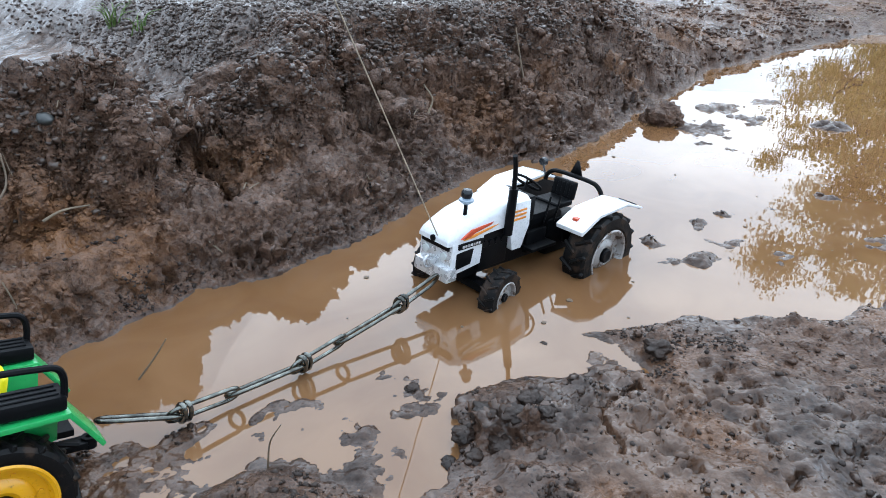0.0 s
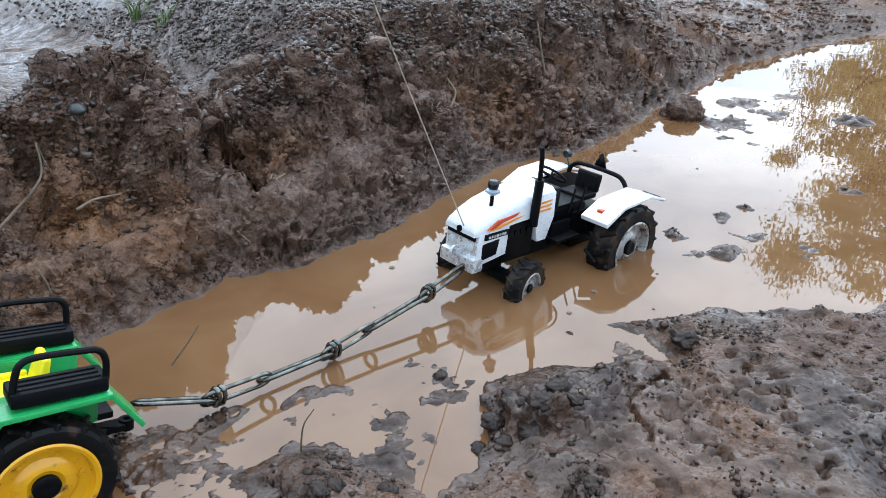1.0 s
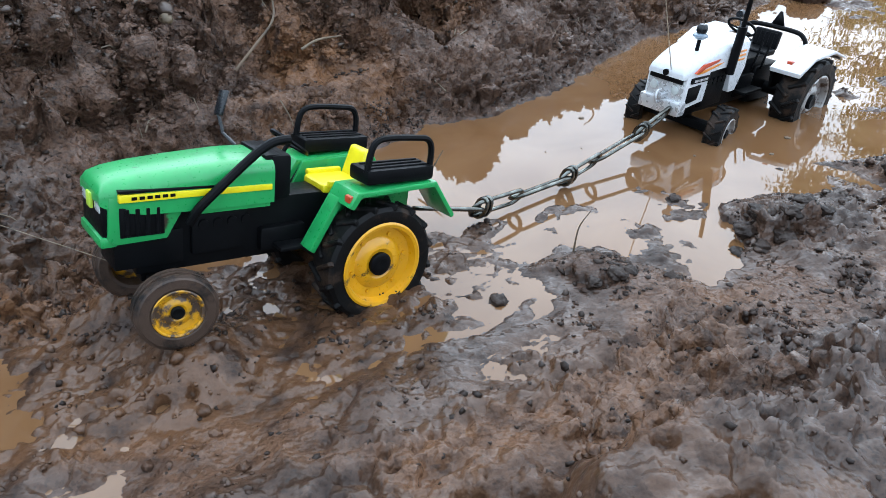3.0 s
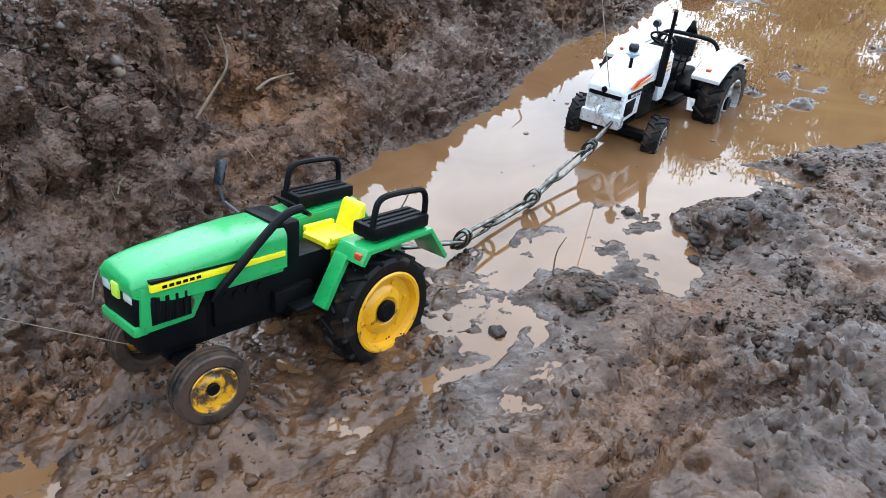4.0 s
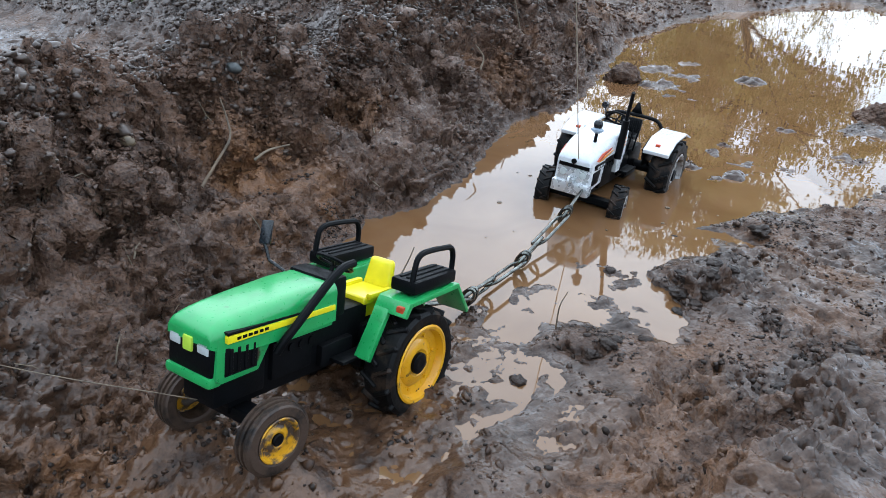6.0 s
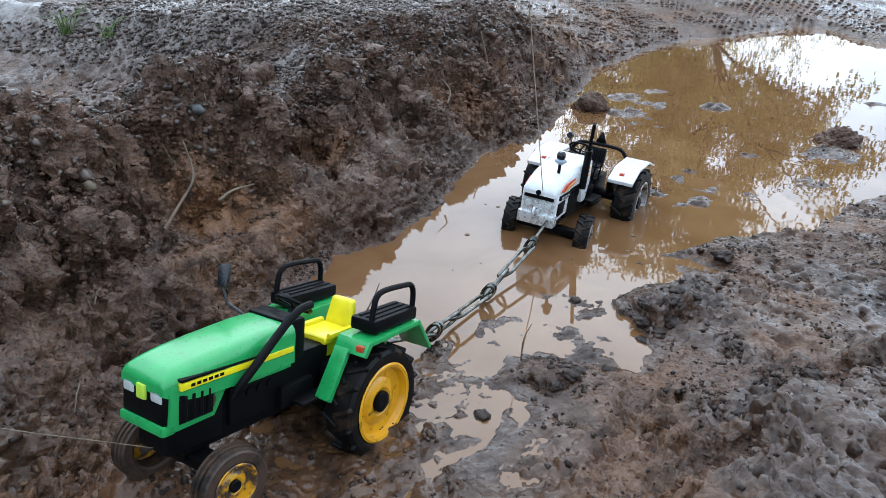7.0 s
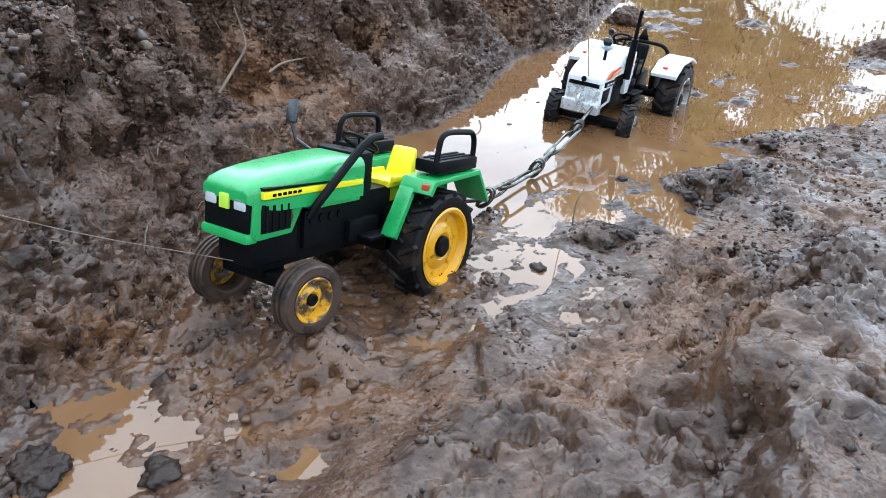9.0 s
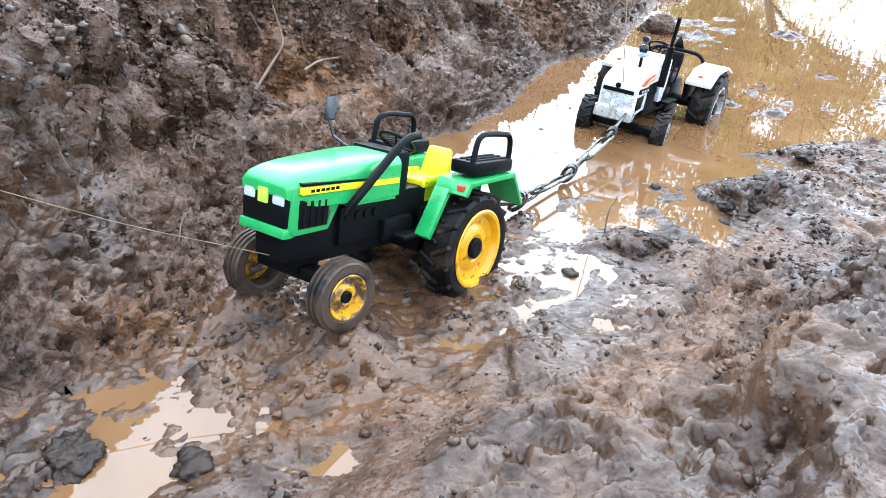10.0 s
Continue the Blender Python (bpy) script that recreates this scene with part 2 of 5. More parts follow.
M_SILVER = material("silver_plastic", (0.60, 0.61, 0.62), 0.26, metal=0.5, vary=0.05, grain=300, bump=0.03, dirt=0.05)
M_RIM_GREY = material("grey_rim_muddy", (0.34, 0.33, 0.32), 0.35, metal=0.4, vary=0.2, grain=800, bump=0.1, dirt=0.52, dirt_color=(0.090, 0.055, 0.035), dirt_scale=130)
M_LAMP = material("clear_headlamp", (0.46, 0.49, 0.48), 0.12, vary=0.1, grain=1500, bump=0.2, coat=0.6)
M_LIME = material("lime_badge", (0.45, 0.66, 0.06), 0.35, vary=0.1, grain=900)
M_RED = material("red_decal", (0.48, 0.06, 0.02), 0.35, vary=0.15, grain=900)
M_ORANGE = material("orange_decal", (0.68, 0.24, 0.03), 0.35, vary=0.15, grain=900)
M_GREYBLUE = material("grey_blue_plastic", (0.20, 0.26, 0.32), 0.25, vary=0.15, grain=900, coat=0.4)
M_STEEL = material("dull_steel_wire", (0.13, 0.13, 0.115), 0.20, metal=0.95, vary=0.6, grain=900, bump=0.2, dirt=0.22, dirt_scale=160)
M_STRING = material("pale_string", (0.34, 0.27, 0.20), 0.7, vary=0.3, grain=1500, bump=0.4)
M_TWIG = material("bare_twig", (0.105, 0.070, 0.042), 0.6, vary=0.4, grain=700, bump=0.5)
M_STRAW = material("pale_straw", (0.130, 0.095, 0.062), 0.6, vary=0.4, grain=900, bump=0.3)
M_GRASS = material("grass_blade", (0.085, 0.14, 0.028), 0.5, vary=0.3, grain=300, bump=0.2)
M_BARK = material("tree_bark", (0.10, 0.075, 0.052), 0.8, vary=0.35, grain=18, bump=0.6)
M_LEAF = material("dry_tree_leaf", (0.42, 0.33, 0.085), 0.6, vary=0.4, grain=8, bump=0.2)
M_HEDGE = material("dark_hedge_leaf", (0.045, 0.050, 0.020), 0.6, vary=0.4, grain=5, bump=0.2)
M_PEBBLE = material("blue_grey_pebble", (0.036, 0.039, 0.038), 0.4, vary=0.25, grain=500, bump=0.2)
M_TANSTONE = material("tan_pebble", (0.12, 0.085, 0.050), 0.45, vary=0.3, grain=500, bump=0.3, dirt=0.2)


# ---- mesh helpers ----
def finish(bm, smooth=None):
    """Smooth shading with hard edges past the given angle (degrees)."""
    if smooth is not None:
        for f in bm.faces:
            f.smooth = True
        for e in bm.edges:
            if len(e.link_faces) == 2 and e.calc_face_angle(0) > radians(smooth):
                e.smooth = False
    return bm


def part(name, bm, mat, parent=None, label="", smooth=35):
    finish(bm, smooth)
    me = bpy.data.meshes.new(name)
    bm.to_mesh(me)
    bm.free()
    me.materials.append(mat)
    ob = new(name, me)
    ob.parent = parent
    if label:
        ob["label"] = label
    return ob


def share(src, name, parent, m):
    """The same mesh again under a thing, at the pose m."""
    ob = new(name, src.data)
    ob.parent = parent
    ob.matrix_basis = m
    return ob


def merge(*bms):
    """Several bmeshes as one."""
    out = bmesh.new()
    for b in bms:
        me = bpy.data.meshes.new("tmp")
        b.to_mesh(me)
        b.free()
        out.from_mesh(me)
        bpy.data.meshes.remove(me)
    return out


def moved(bm, m):
    bmesh.ops.transform(bm, matrix=m, verts=bm.verts)
    return bm


def rbox(x0, x1, y0, y1, z0, z1, bevel=0.0008, seg=2, taper=None):
    """A box with rounded edges; taper = (dx, dy) by which the top draws in on each side."""
    bm = bmesh.new()
    bmesh.ops.create_cube(bm, size=1.0)
    for v in bm.verts:
        v.co = Vector(((x0 + x1) / 2 + v.co.x * (x1 - x0), (y0 + y1) / 2 + v.co.y * (y1 - y0), (z0 + z1) / 2 + v.co.z * (z1 - z0)))
        if taper and v.co.z > (z0 + z1) / 2:
            v.co.x += taper[0] if v.co.x < (x0 + x1) / 2 else -taper[0]
            v.co.y += taper[1] if v.co.y < (y0 + y1) / 2 else -taper[1]
    if bevel:
        bmesh.ops.bevel(bm, geom=bm.edges[:], offset=bevel, segments=seg, affect="EDGES", profile=0.6)
    return bm


def prism(poly, y0, y1, bevel=0.0005, seg=2):
    """A side view (x, z) drawn out from y0 to y1."""
    bm = bmesh.new()
    a = [bm.verts.new((x, y0, z)) for x, z in poly]
    b = [bm.verts.new((x, y1, z)) for x, z in poly]
    bm.faces.new(a)
    bm.faces.new(b[::-1])
    k = len(poly)
    for i in range(k):
        bm.faces.new((a[i], b[i], b[(i + 1) % k], a[(i + 1) % k]))
    bmesh.ops.recalc_face_normals(bm, faces=bm.faces)
    if bevel:
        bmesh.ops.bevel(bm, geom=bm.edges[:], offset=bevel, segments=seg, affect="EDGES", profile=0.6)
    return bm


def lathe(profile, seg=40, closed=False):
    """(radius, y) turned about the y axis."""
    bm = bmesh.new()
    rings = []
    for r, y in profile:
        if r < 1e-6:
            rings.append([bm.verts.new((0, y, 0))])
        else:
            rings.append([bm.verts.new((r * math.cos(2 * math.pi * i / seg), y, r * math.sin(2 * math.pi * i / seg))) for i in range(seg)])
    pairs = list(zip(rings, rings[1:]))
    if closed:
        pairs.append((rings[-1], rings[0]))
    for a, b in pairs:
        for i in range(seg):
            j = (i + 1) % seg
            if len(a) == 1 and len(b) > 1:
                bm.faces.new((a[0], b[i], b[j]))
            elif len(b) == 1 and len(a) > 1:
                bm.faces.new((a[i], b[0], a[j]))
            elif len(a) > 1:
                bm.faces.new((a[i], b[i], b[j], a[j]))
    bmesh.ops.recalc_face_normals(bm, faces=bm.faces)
    return bm


def tube(points, r, seg=8, closed=False, taper=None):
    """A round bar along points."""
    pts = [Vector(p) for p in points]
    k = len(pts)
    bm = bmesh.new()
    rings, side = [], None
    for i, p in enumerate(pts):
        if closed:
            d = pts[(i + 1) % k] - pts[i - 1]
        else:
            d = pts[min(i + 1, k - 1)] - pts[max(i - 1, 0)]
        d.normalize()
        if side is None:
            side = d.cross(Vector((0, 0, 1)))
            if side.length < 0.1:
                side = d.cross(Vector((0, 1, 0)))
        side = (side - d * side.dot(d)).normalized()
        up = side.cross(d)
        rad = r if taper is None else r + (taper - r) * i / (k - 1)
        rings.append([bm.verts.new(p + rad * (side * math.cos(2 * math.pi * j / seg) + up * math.sin(2 * math.pi * j / seg))) for j in range(seg)])
    span = range(k if closed else k - 1)
    for i in span:
        a, b = rings[i], rings[(i + 1) % k]
        for j in range(seg):
            bm.faces.new((a[j], a[(j + 1) % seg], b[(j + 1) % seg], b[j]))
    if not closed:
        bm.faces.new(rings[0][::-1])
        bm.faces.new(rings[-1])
    bmesh.ops.recalc_face_normals(bm, faces=bm.faces)
    return bm


def smooth_path(points, step=6):
    """Points eased into a curve (Catmull-Rom)."""
    p = [Vector(q) for q in points]
    p = [2 * p[0] - p[1]] + p + [2 * p[-1] - p[-2]]
    out = []
    for i in range(1, len(p) - 2):
        for j in range(step):
            t = j / step
            out.append(0.5 * ((2 * p[i]) + (p[i + 1] - p[i - 1]) * t + (2 * p[i - 1] - 5 * p[i] + 4 * p[i + 1] - p[i + 2]) * t * t + (3 * p[i] - p[i - 1] - 3 * p[i + 1] + p[i + 2]) * t ** 3))
    out.append(p[-2])
    return out


def loft(sections):
    """A skin over closed cross-sections with equal numbers of points, capped at both ends."""
    bm = bmesh.new()
    rings = [[bm.verts.new(p) for p in s] for s in sections]
    k = len(rings[0])
    for a, b in zip(rings, rings[1:]):
        for j in range(k):
            bm.faces.new((a[j], a[(j + 1) % k], b[(j + 1) % k], b[j]))
    bm.faces.new(rings[0][::-1])
    bm.faces.new(rings[-1])
    bmesh.ops.recalc_face_normals(bm, faces=bm.faces)
    return bm


# ---- ground ----
def lattice(ix, iy, seed):
    h = (ix * 374761393 + iy * 668265263 + seed * 974634777) & 0x7FFFFFFF
    h = ((h ^ (h >> 13)) * 1274126177) & 0x7FFFFFFF
    return ((h ^ (h >> 16)) & 0xFFFF) / 32767.5 - 1.0


def vnoise(x, y, seed=0):
    ix, iy = np.floor(x).astype(np.int64), np.floor(y).astype(np.int64)
    fx, fy = x - ix, y - iy
    ux, uy = fx * fx * fx * (fx * (fx * 6 - 15) + 10), fy * fy * fy * (fy * (fy * 6 - 15) + 10)
    a, b = lattice(ix, iy, seed), lattice(ix + 1, iy, seed)
    c, d = lattice(ix, iy + 1, seed), lattice(ix + 1, iy + 1, seed)
    return (a + (b - a) * ux) * (1 - uy) + (c + (d - c) * ux) * uy


def fbm(x, y, size, octaves=4, seed=0, gain=0.5):
    out, amp, k = 0.0, 1.0, 1.0 / size
    for o in range(octaves):
        ang = 0.7 + 1.9 * o
        rx, ry = x * math.cos(ang) - y * math.sin(ang), x * math.sin(ang) + y * math.cos(ang)
        out = out + amp * vnoise(rx * k + 17.3 * o, ry * k - 9.1 * o, seed + 31 * o)
        amp, k = amp * gain, k * 2.03
    return out


def ridge(x, y, size, octaves=3, seed=0):
    out, amp, k = 0.0, 1.0, 1.0 / size
    for o in range(octaves):
        out = out + amp * (1 - 2 * np.abs(vnoise(x * k + 5.7 * o, y * k + 3.3 * o, seed + 57 * o)))
        amp, k = amp * 0.5, k * 2.1
    return out


def cells(x, y, size, seed=0):
    """Distance to the nearest of scattered centres, in units of the cell."""
    u, v = x / size, y / size
    ix, iy = np.floor(u).astype(np.int64), np.floor(v).astype(np.int64)
    best = np.full(np.shape(u), 9.0)
    for ox in (-1, 0, 1):
        for oy in (-1, 0, 1):
            cx, cy = ix + ox, iy + oy
            px, py = cx + 0.5 + 0.45 * lattice(cx, cy, seed), cy + 0.5 + 0.45 * lattice(cx, cy, seed + 7)
            best = np.minimum(best, (u - px) ** 2 + (v - py) ** 2)
    return np.sqrt(best)


def ease(v):
    v = np.clip(v, 0, 1)
    return v * v * (3 - 2 * v)


# the pond's edge under the bank, from the near end to the far end, and its edge along the flat mud, back again
BANK_EDGE = [(-0.75, -0.32), (-0.36, 0.03), (-0.285, 0.085), (-0.246, 0.118), (-0.225, 0.175), (-0.195, 0.225), (-0.159, 0.269), (-0.119, 0.315),
             (-0.082, 0.343), (-0.036, 0.393), (-0.010, 0.445), (0.031, 0.493), (0.067, 0.512), (0.114, 0.562), (0.150, 0.620), (0.214, 0.700),
             (0.305, 0.834), (0.417, 0.930), (0.60, 1.070), (0.70, 1.085), (0.84, 1.16), (0.95, 1.21)]
FLAT_EDGE = [(0.99, 1.17), (0.93, 1.05), (0.94, 0.95), (1.10, 0.78), (0.90, 0.56), (0.50, 0.43), (0.40, 0.385), (0.30, 0.325), (0.221, 0.305), (0.184, 0.285), (0.138, 0.282), (0.095, 0.280),
             (0.053, 0.264), (0.078, 0.250), (0.031, 0.243), (0.012, 0.225), (-0.002, 0.208), (0.005, 0.185), (-0.010, 0.168), (-0.040, 0.172),
             (-0.065, 0.185), (-0.085, 0.172), (-0.083, 0.142), (-0.100, 0.128), (-0.135, 0.122), (-0.165, 0.098), (-0.195, 0.085), (-0.222, 0.085),
             (-0.245, 0.060), (-0.30, 0.025), (-0.60, -0.30)]


def to_line(x, y, line):
    best = np.full(np.shape(x), 1e9)
    for (ax, ay), (bx, by) in zip(line, line[1:]):
        dx, dy = bx - ax, by - ay
        t = np.clip(((x - ax) * dx + (y - ay) * dy) / (dx * dx + dy * dy), 0, 1)
        best = np.minimum(best, (x - ax - t * dx) ** 2 + (y - ay - t * dy) ** 2)
    return np.sqrt(best)


def inside(x, y, poly):
    res = np.zeros(np.shape(x), bool)
    for (ax, ay), (bx, by) in zip(poly, poly[1:] + poly[:1]):
        if ay != by:
            res ^= ((ay > y) != (by > y)) & (x < (bx - ax) * (y - ay) / (by - ay) + ax)
    return res


def vnoise3(x, y, z, seed=0):
    iz = np.floor(z).astype(np.int64)
    f = z - iz
    f = f * f * (3 - 2 * f)
    return vnoise(x + 7.31 * iz, y - 3.77 * iz, seed) * (1 - f) + vnoise(x + 7.31 * (iz + 1), y - 3.77 * (iz + 1), seed) * f


def billow(p, size, seed, warp=0.35):
    """Rounded lumps with sharp creases between them, 0 to 1, over points in space."""
    x, y, z = p[..., 0] / size, p[..., 1] / size, p[..., 2] / size
    wx, wy = vnoise3(x * 1.7, y * 1.7, z * 1.7, seed + 3) * warp, vnoise3(x * 1.7, y * 1.7, z * 1.7, seed + 4) * warp
    return np.abs(vnoise3(x + wx, y + wy, z + wx, seed)) ** 0.8


def terrain(x, y):
    """The broad shape of the ground: height, soil (gravel, clay, wet), and how lumpy it is."""
    x0, y0 = x, y
    # edges wander a little
    x = x0 + 0.007 * fbm(x0, y0, 0.03, 4, 3)
    y = y0 + 0.007 * fbm(x0, y0, 0.03, 4, 11)
    db, df = to_line(x, y, BANK_EDGE), to_line(x, y, FLAT_EDGE)
    water = inside(x, y, BANK_EDGE + FLAT_EDGE)
    rough = fbm(x0, y0, 0.012, 4, 21)
    # bed of the pond, with shoals that break the surface, and the churned rut
    bed = -0.0075 * ease(np.minimum(db, df) / 0.03) - 0.0010
    shoal = 0.0
    for cx, cy, r, k in ((-0.040, 0.212, 0.024, 0.0064), (-0.066, 0.206, 0.022, 0.0056), (-0.022, 0.228, 0.016, 0.0058), (-0.056, 0.184, 0.016, 0.0066), (-0.030, 0.184, 0.014, 0.0060), (-0.088, 0.195, 0.016, 0.0050), (0.002, 0.230, 0.013, 0.0040), (-0.103, 0.172, 0.016, 0.0048), (-0.092, 0.148, 0.010, 0.004), (0.128, 0.340, 0.020, 0.0088),
                         (0.160, 0.368, 0.018, 0.0088), (0.325, 0.425, 0.035, 0.0110), (0.21, 0.56, 0.05, 0.0068), (0.27, 0.63, 0.05, 0.0066), (0.52, 0.58, 0.04, 0.0085), (0.25, 0.36, 0.03, 0.0076), (0.118, 0.372, 0.012, 0.0084), (0.146, 0.392, 0.011, 0.0086), (0.172, 0.402, 0.014, 0.0088), (0.205, 0.418, 0.013, 0.0086), (0.245, 0.432, 0.016, 0.0090), (0.185, 0.345, 0.012, 0.0082), (0.205, 0.600, 0.016, 0.0084), (0.245, 0.665, 0.020, 0.0084), (0.300, 0.690, 0.022, 0.0086), (0.330, 0.600, 0.018, 0.0084)):
        shoal = shoal + k * np.exp(-((x - cx) ** 2 + (y - cy) ** 2) / (r * r))
    shoal_k = ease(shoal / 0.004)
    shoal = np.minimum(shoal, 0.0071 + 0.0033 * ease((x - 0.05) / 0.05))
    bed = bed + shoal * 1.15 + 0.0024 * rough * shoal_k
    bed = np.minimum(bed, -0.0008 + 0.0023 * rough * shoal_k + 0.003 * ease((x - 0.05) / 0.05))
    rut = np.exp(-(to_line(x, y, [(-0.138, 0.168), (-0.175, 0.138), (-0.222, 0.118)]) / 0.046) ** 6)
    bed = bed * (1 - rut) + rut * (0.0013 + 0.0016 * rough)
    film = np.exp(-(((x + 0.098) / 0.024) ** 2 + ((y - 0.152) / 0.020) ** 2) ** 2)
    film = film + np.exp(-(((x + 0.236) / 0.022) ** 2 + ((y - 0.088) / 0.024) ** 2) ** 2)
    # churned mud fills the near end
    silt = np.maximum(ease((-0.255 - x) / 0.012), ease((0.062 - y) / 0.012)) * ease((-0.19 - x) / 0.02)
    bed = bed * (1 - silt) + silt * (0.0022 + 0.0022 * rough)
    bed = bed * (1 - film) + film * (-0.0005 + 0.0008 * rough)
    # the bank: a wall over a sloping foot at the near end, a long slope further on
    u = 0.66 * x + 0.75 * y
    dw = db + (0.012 * fbm(x0, y0, 0.055, 3, 41) + 0.004 * fbm(x0, y0, 0.018, 2, 43)) * ease(db / 0.035)
    wall = np.interp(dw, [0, 0.006, 0.018, 0.030, 0.036, 0.050, 0.057, 0.069, 0.082, 0.096, 0.12, 0.16, 0.3, 2.0, 9.0],
                     [0, 0.0032, 0.016, 0.029, 0.0325, 0.0365, 0.052, 0.078, 0.092, 0.094, 0.078, 0.052, 0.045, 0.06, 0.3])
    slope = np.interp(dw, [0, 0.01, 0.03, 0.05, 0.075, 0.10, 0.14, 0.20, 0.4, 2.0, 9.0], [0, 0.0042, 0.022, 0.042, 0.068, 0.090, 0.108, 0.114, 0.10, 0.10, 0.3])
    k = ease((u - 0.25) / 0.12)
    crest = np.interp(u, [-0.4, 0.0, 0.03, 0.05, 0.070, 0.085, 0.10, 0.12, 0.16, 0.186, 0.205, 0.235, 0.26, 0.30, 0.33, 0.36, 0.40, 0.47, 0.63, 0.9, 1.5],
                      [1.0, 1.10, 1.15, 1.10, 0.92, 0.78, 0.98, 1.10, 1.06, 0.80, 0.72, 0.80, 0.92, 1.06, 1.08, 0.90, 0.96, 0.92, 0.90, 0.78, 0.66])
    prof = wall * (1 - k) + slope * k
    up = ease((prof - 0.028) / 0.03)
    bank = prof * (1 + (crest - 1) * up)
    low = ease((u - 0.68) / 0.30)
    bank = bank * (1 - low) + low * (0.16 * np.minimum(dw, 0.4) + 0.012 * ease(dw / 0.03))
    on_wall = (1 - low) * ease((dw - 0.034) / 0.018) * ease((0.125 - dw) / 0.04)
    for cu, cw, ck in ((0.083, 0.012, 0.016), (0.188, 0.008, 0.056), (0.318, 0.009, 0.032), (0.492, 0.011, 0.030), (0.41, 0.007, 0.012), (0.60, 0.012, 0.014)):
        off = u - cu + 0.008 * fbm(x0, y0, 0.03, 3, 61) + 0.12 * (dw - 0.07)
        bank = bank - ck * np.exp(-np.abs(off / cw) ** 1.5) * on_wall * (0.7 + 0.5 * fbm(x0, y0, 0.02, 2, 63))
    terrace = ease((dw - 0.028) / 0.008) * ease((0.056 - dw) / 0.008) * (1 - k)
    # a small scooped hollow in the foot of the bank
    hollow = np.exp(-(((x + 0.186) / 0.030) ** 2 + ((y - 0.300) / 0.015) ** 2))
    bank = bank * (1 - 0.6 * hollow) + 0.6 * hollow * 0.029
    # the flat mud, with a step up towards the near side
    edge = np.interp(x, [-0.25, -0.10, -0.05, 0.0, 0.05, 0.2, 0.5], [-0.03, 0.030, 0.082, 0.120, 0.134, 0.165, 0.27])
    step = ease((edge + 0.014 * fbm(x0, y0, 0.04, 3, 81) - y) / 0.026)
    flat = 0.0050 * (1 - np.exp(-df / 0.022)) + 0.021 * step + 0.010 * ease((x - 0.15) / 0.25)
    clump = np.exp(-(((x - 0.022) / 0.020) ** 2 + ((y - 0.198) / 0.018) ** 2))
    flat = flat + 0.005 * clump + (0.0034 * fbm(x0, y0, 0.05, 3, 95) + 0.0016 * ridge(x0 + 0.6 * y0, y0 - 0.3 * x0, 0.03, 2, 97)) * ease(df / 0.02)
    # a crack in it
    t = np.clip((y0 - 0.183) / 0.047, 0, 1)
    crack = 0.057 + 0.010 * (t - 0.35) ** 2 + 0.0022 * np.sin(t * 9.0) + 0.012 * ease((t - 0.6) / 0.4)
    flat = flat - 0.0050 * np.exp(-((x0 - crack) / 0.0013) ** 2) * ease((y0 - 0.183) / 0.006) * ease((0.232 - y0) / 0.004)
    w = ease((df - db) / 0.06 + 0.5)
    land = flat * (1 - w) + bank * w
    z = np.where(water, bed, land)
    # mud heaped under the front wheels
    for cx, cy in ((-0.186, 0.111), (-0.214, 0.136)):
        heap = np.exp(-((x0 - cx) ** 2 + (y0 - cy) ** 2) / 0.016 ** 2)
        z = z * (1 - heap) + heap * 0.0120
    far = ease((np.hypot(x0, y0 - 0.3) - 1.6) / 3.0)
    z = z * (1 - far) + far * 0.05
    # soil
    on_bank = np.where(water, 0.0, w)
    gravel = on_bank * ease((z - 0.045) / 0.03) * ease((dw - 0.055) / 0.03)
    clay = on_bank * (0.95 * hollow + ease(1.6 * fbm(x0, y0, 0.035, 3, 101) - 0.25) * ease((0.060 - z) / 0.02) * ease(z / 0.012) * 0.5)
    clay = clay + (1 - on_bank) * ease(1.5 * fbm(x0, y0, 0.06, 3, 103) - 0.15) * 0.5 + 0.6 * np.exp(-((x0 + 0.19) / 0.06) ** 2 - ((y0 - 0.10) / 0.035) ** 2)
    clay = np.clip(clay + 0.55 * rut, 0, 1)
    wet = np.where(water, 1.0, (1 - w) * (0.48 + 0.38 * ease(0.5 + 1.4 * fbm(x0, y0, 0.05, 4, 113)) + 0.18 * ease((0.004 - z) / 0.004)) + w * (0.32 * ease((0.04 - z) / 0.03) + 0.20 + 0.20 * terrace + 0.48 * ease((db - 0.11) / 0.04) * ease(0.8 * fbm(x0, y0, 0.11, 3, 107) + 0.8)))
    wet = np.maximum(wet, np.maximum(1 - ease(db / 0.0025), 1 - ease(df / 0.012)))
    slick = np.where(water, 0, np.exp(-((x0 + 0.270) / 0.034) ** 2 - ((y0 - 0.155) / 0.046) ** 2))
    wet = np.maximum(wet, 0.85 * slick)
    near_edge = ease(np.minimum(db, df) / 0.010)
    smear = ease(0.22 + 1.2 * fbm(x0, y0, 0.035, 3, 91))
    lumpy = np.where(water, 0.12 * shoal_k + 0.16 * rut + 0.08 * film + 0.4 * silt, w * (0.25 + 0.75 * near_edge) * (1 - 0.75 * hollow) * (1 - 0.5 * terrace) * (1 - 0.78 * ease((db - 0.115) / 0.03)) + (1 - w) * (0.09 + 0.50 * smear * near_edge + 0.70 * clump + 0.10 * step))
    return z, gravel * (1 - slick), clay, np.clip(wet, 0, 1), lumpy * (1 - far) * (1 - 0.25 * slick), on_wall * on_bank


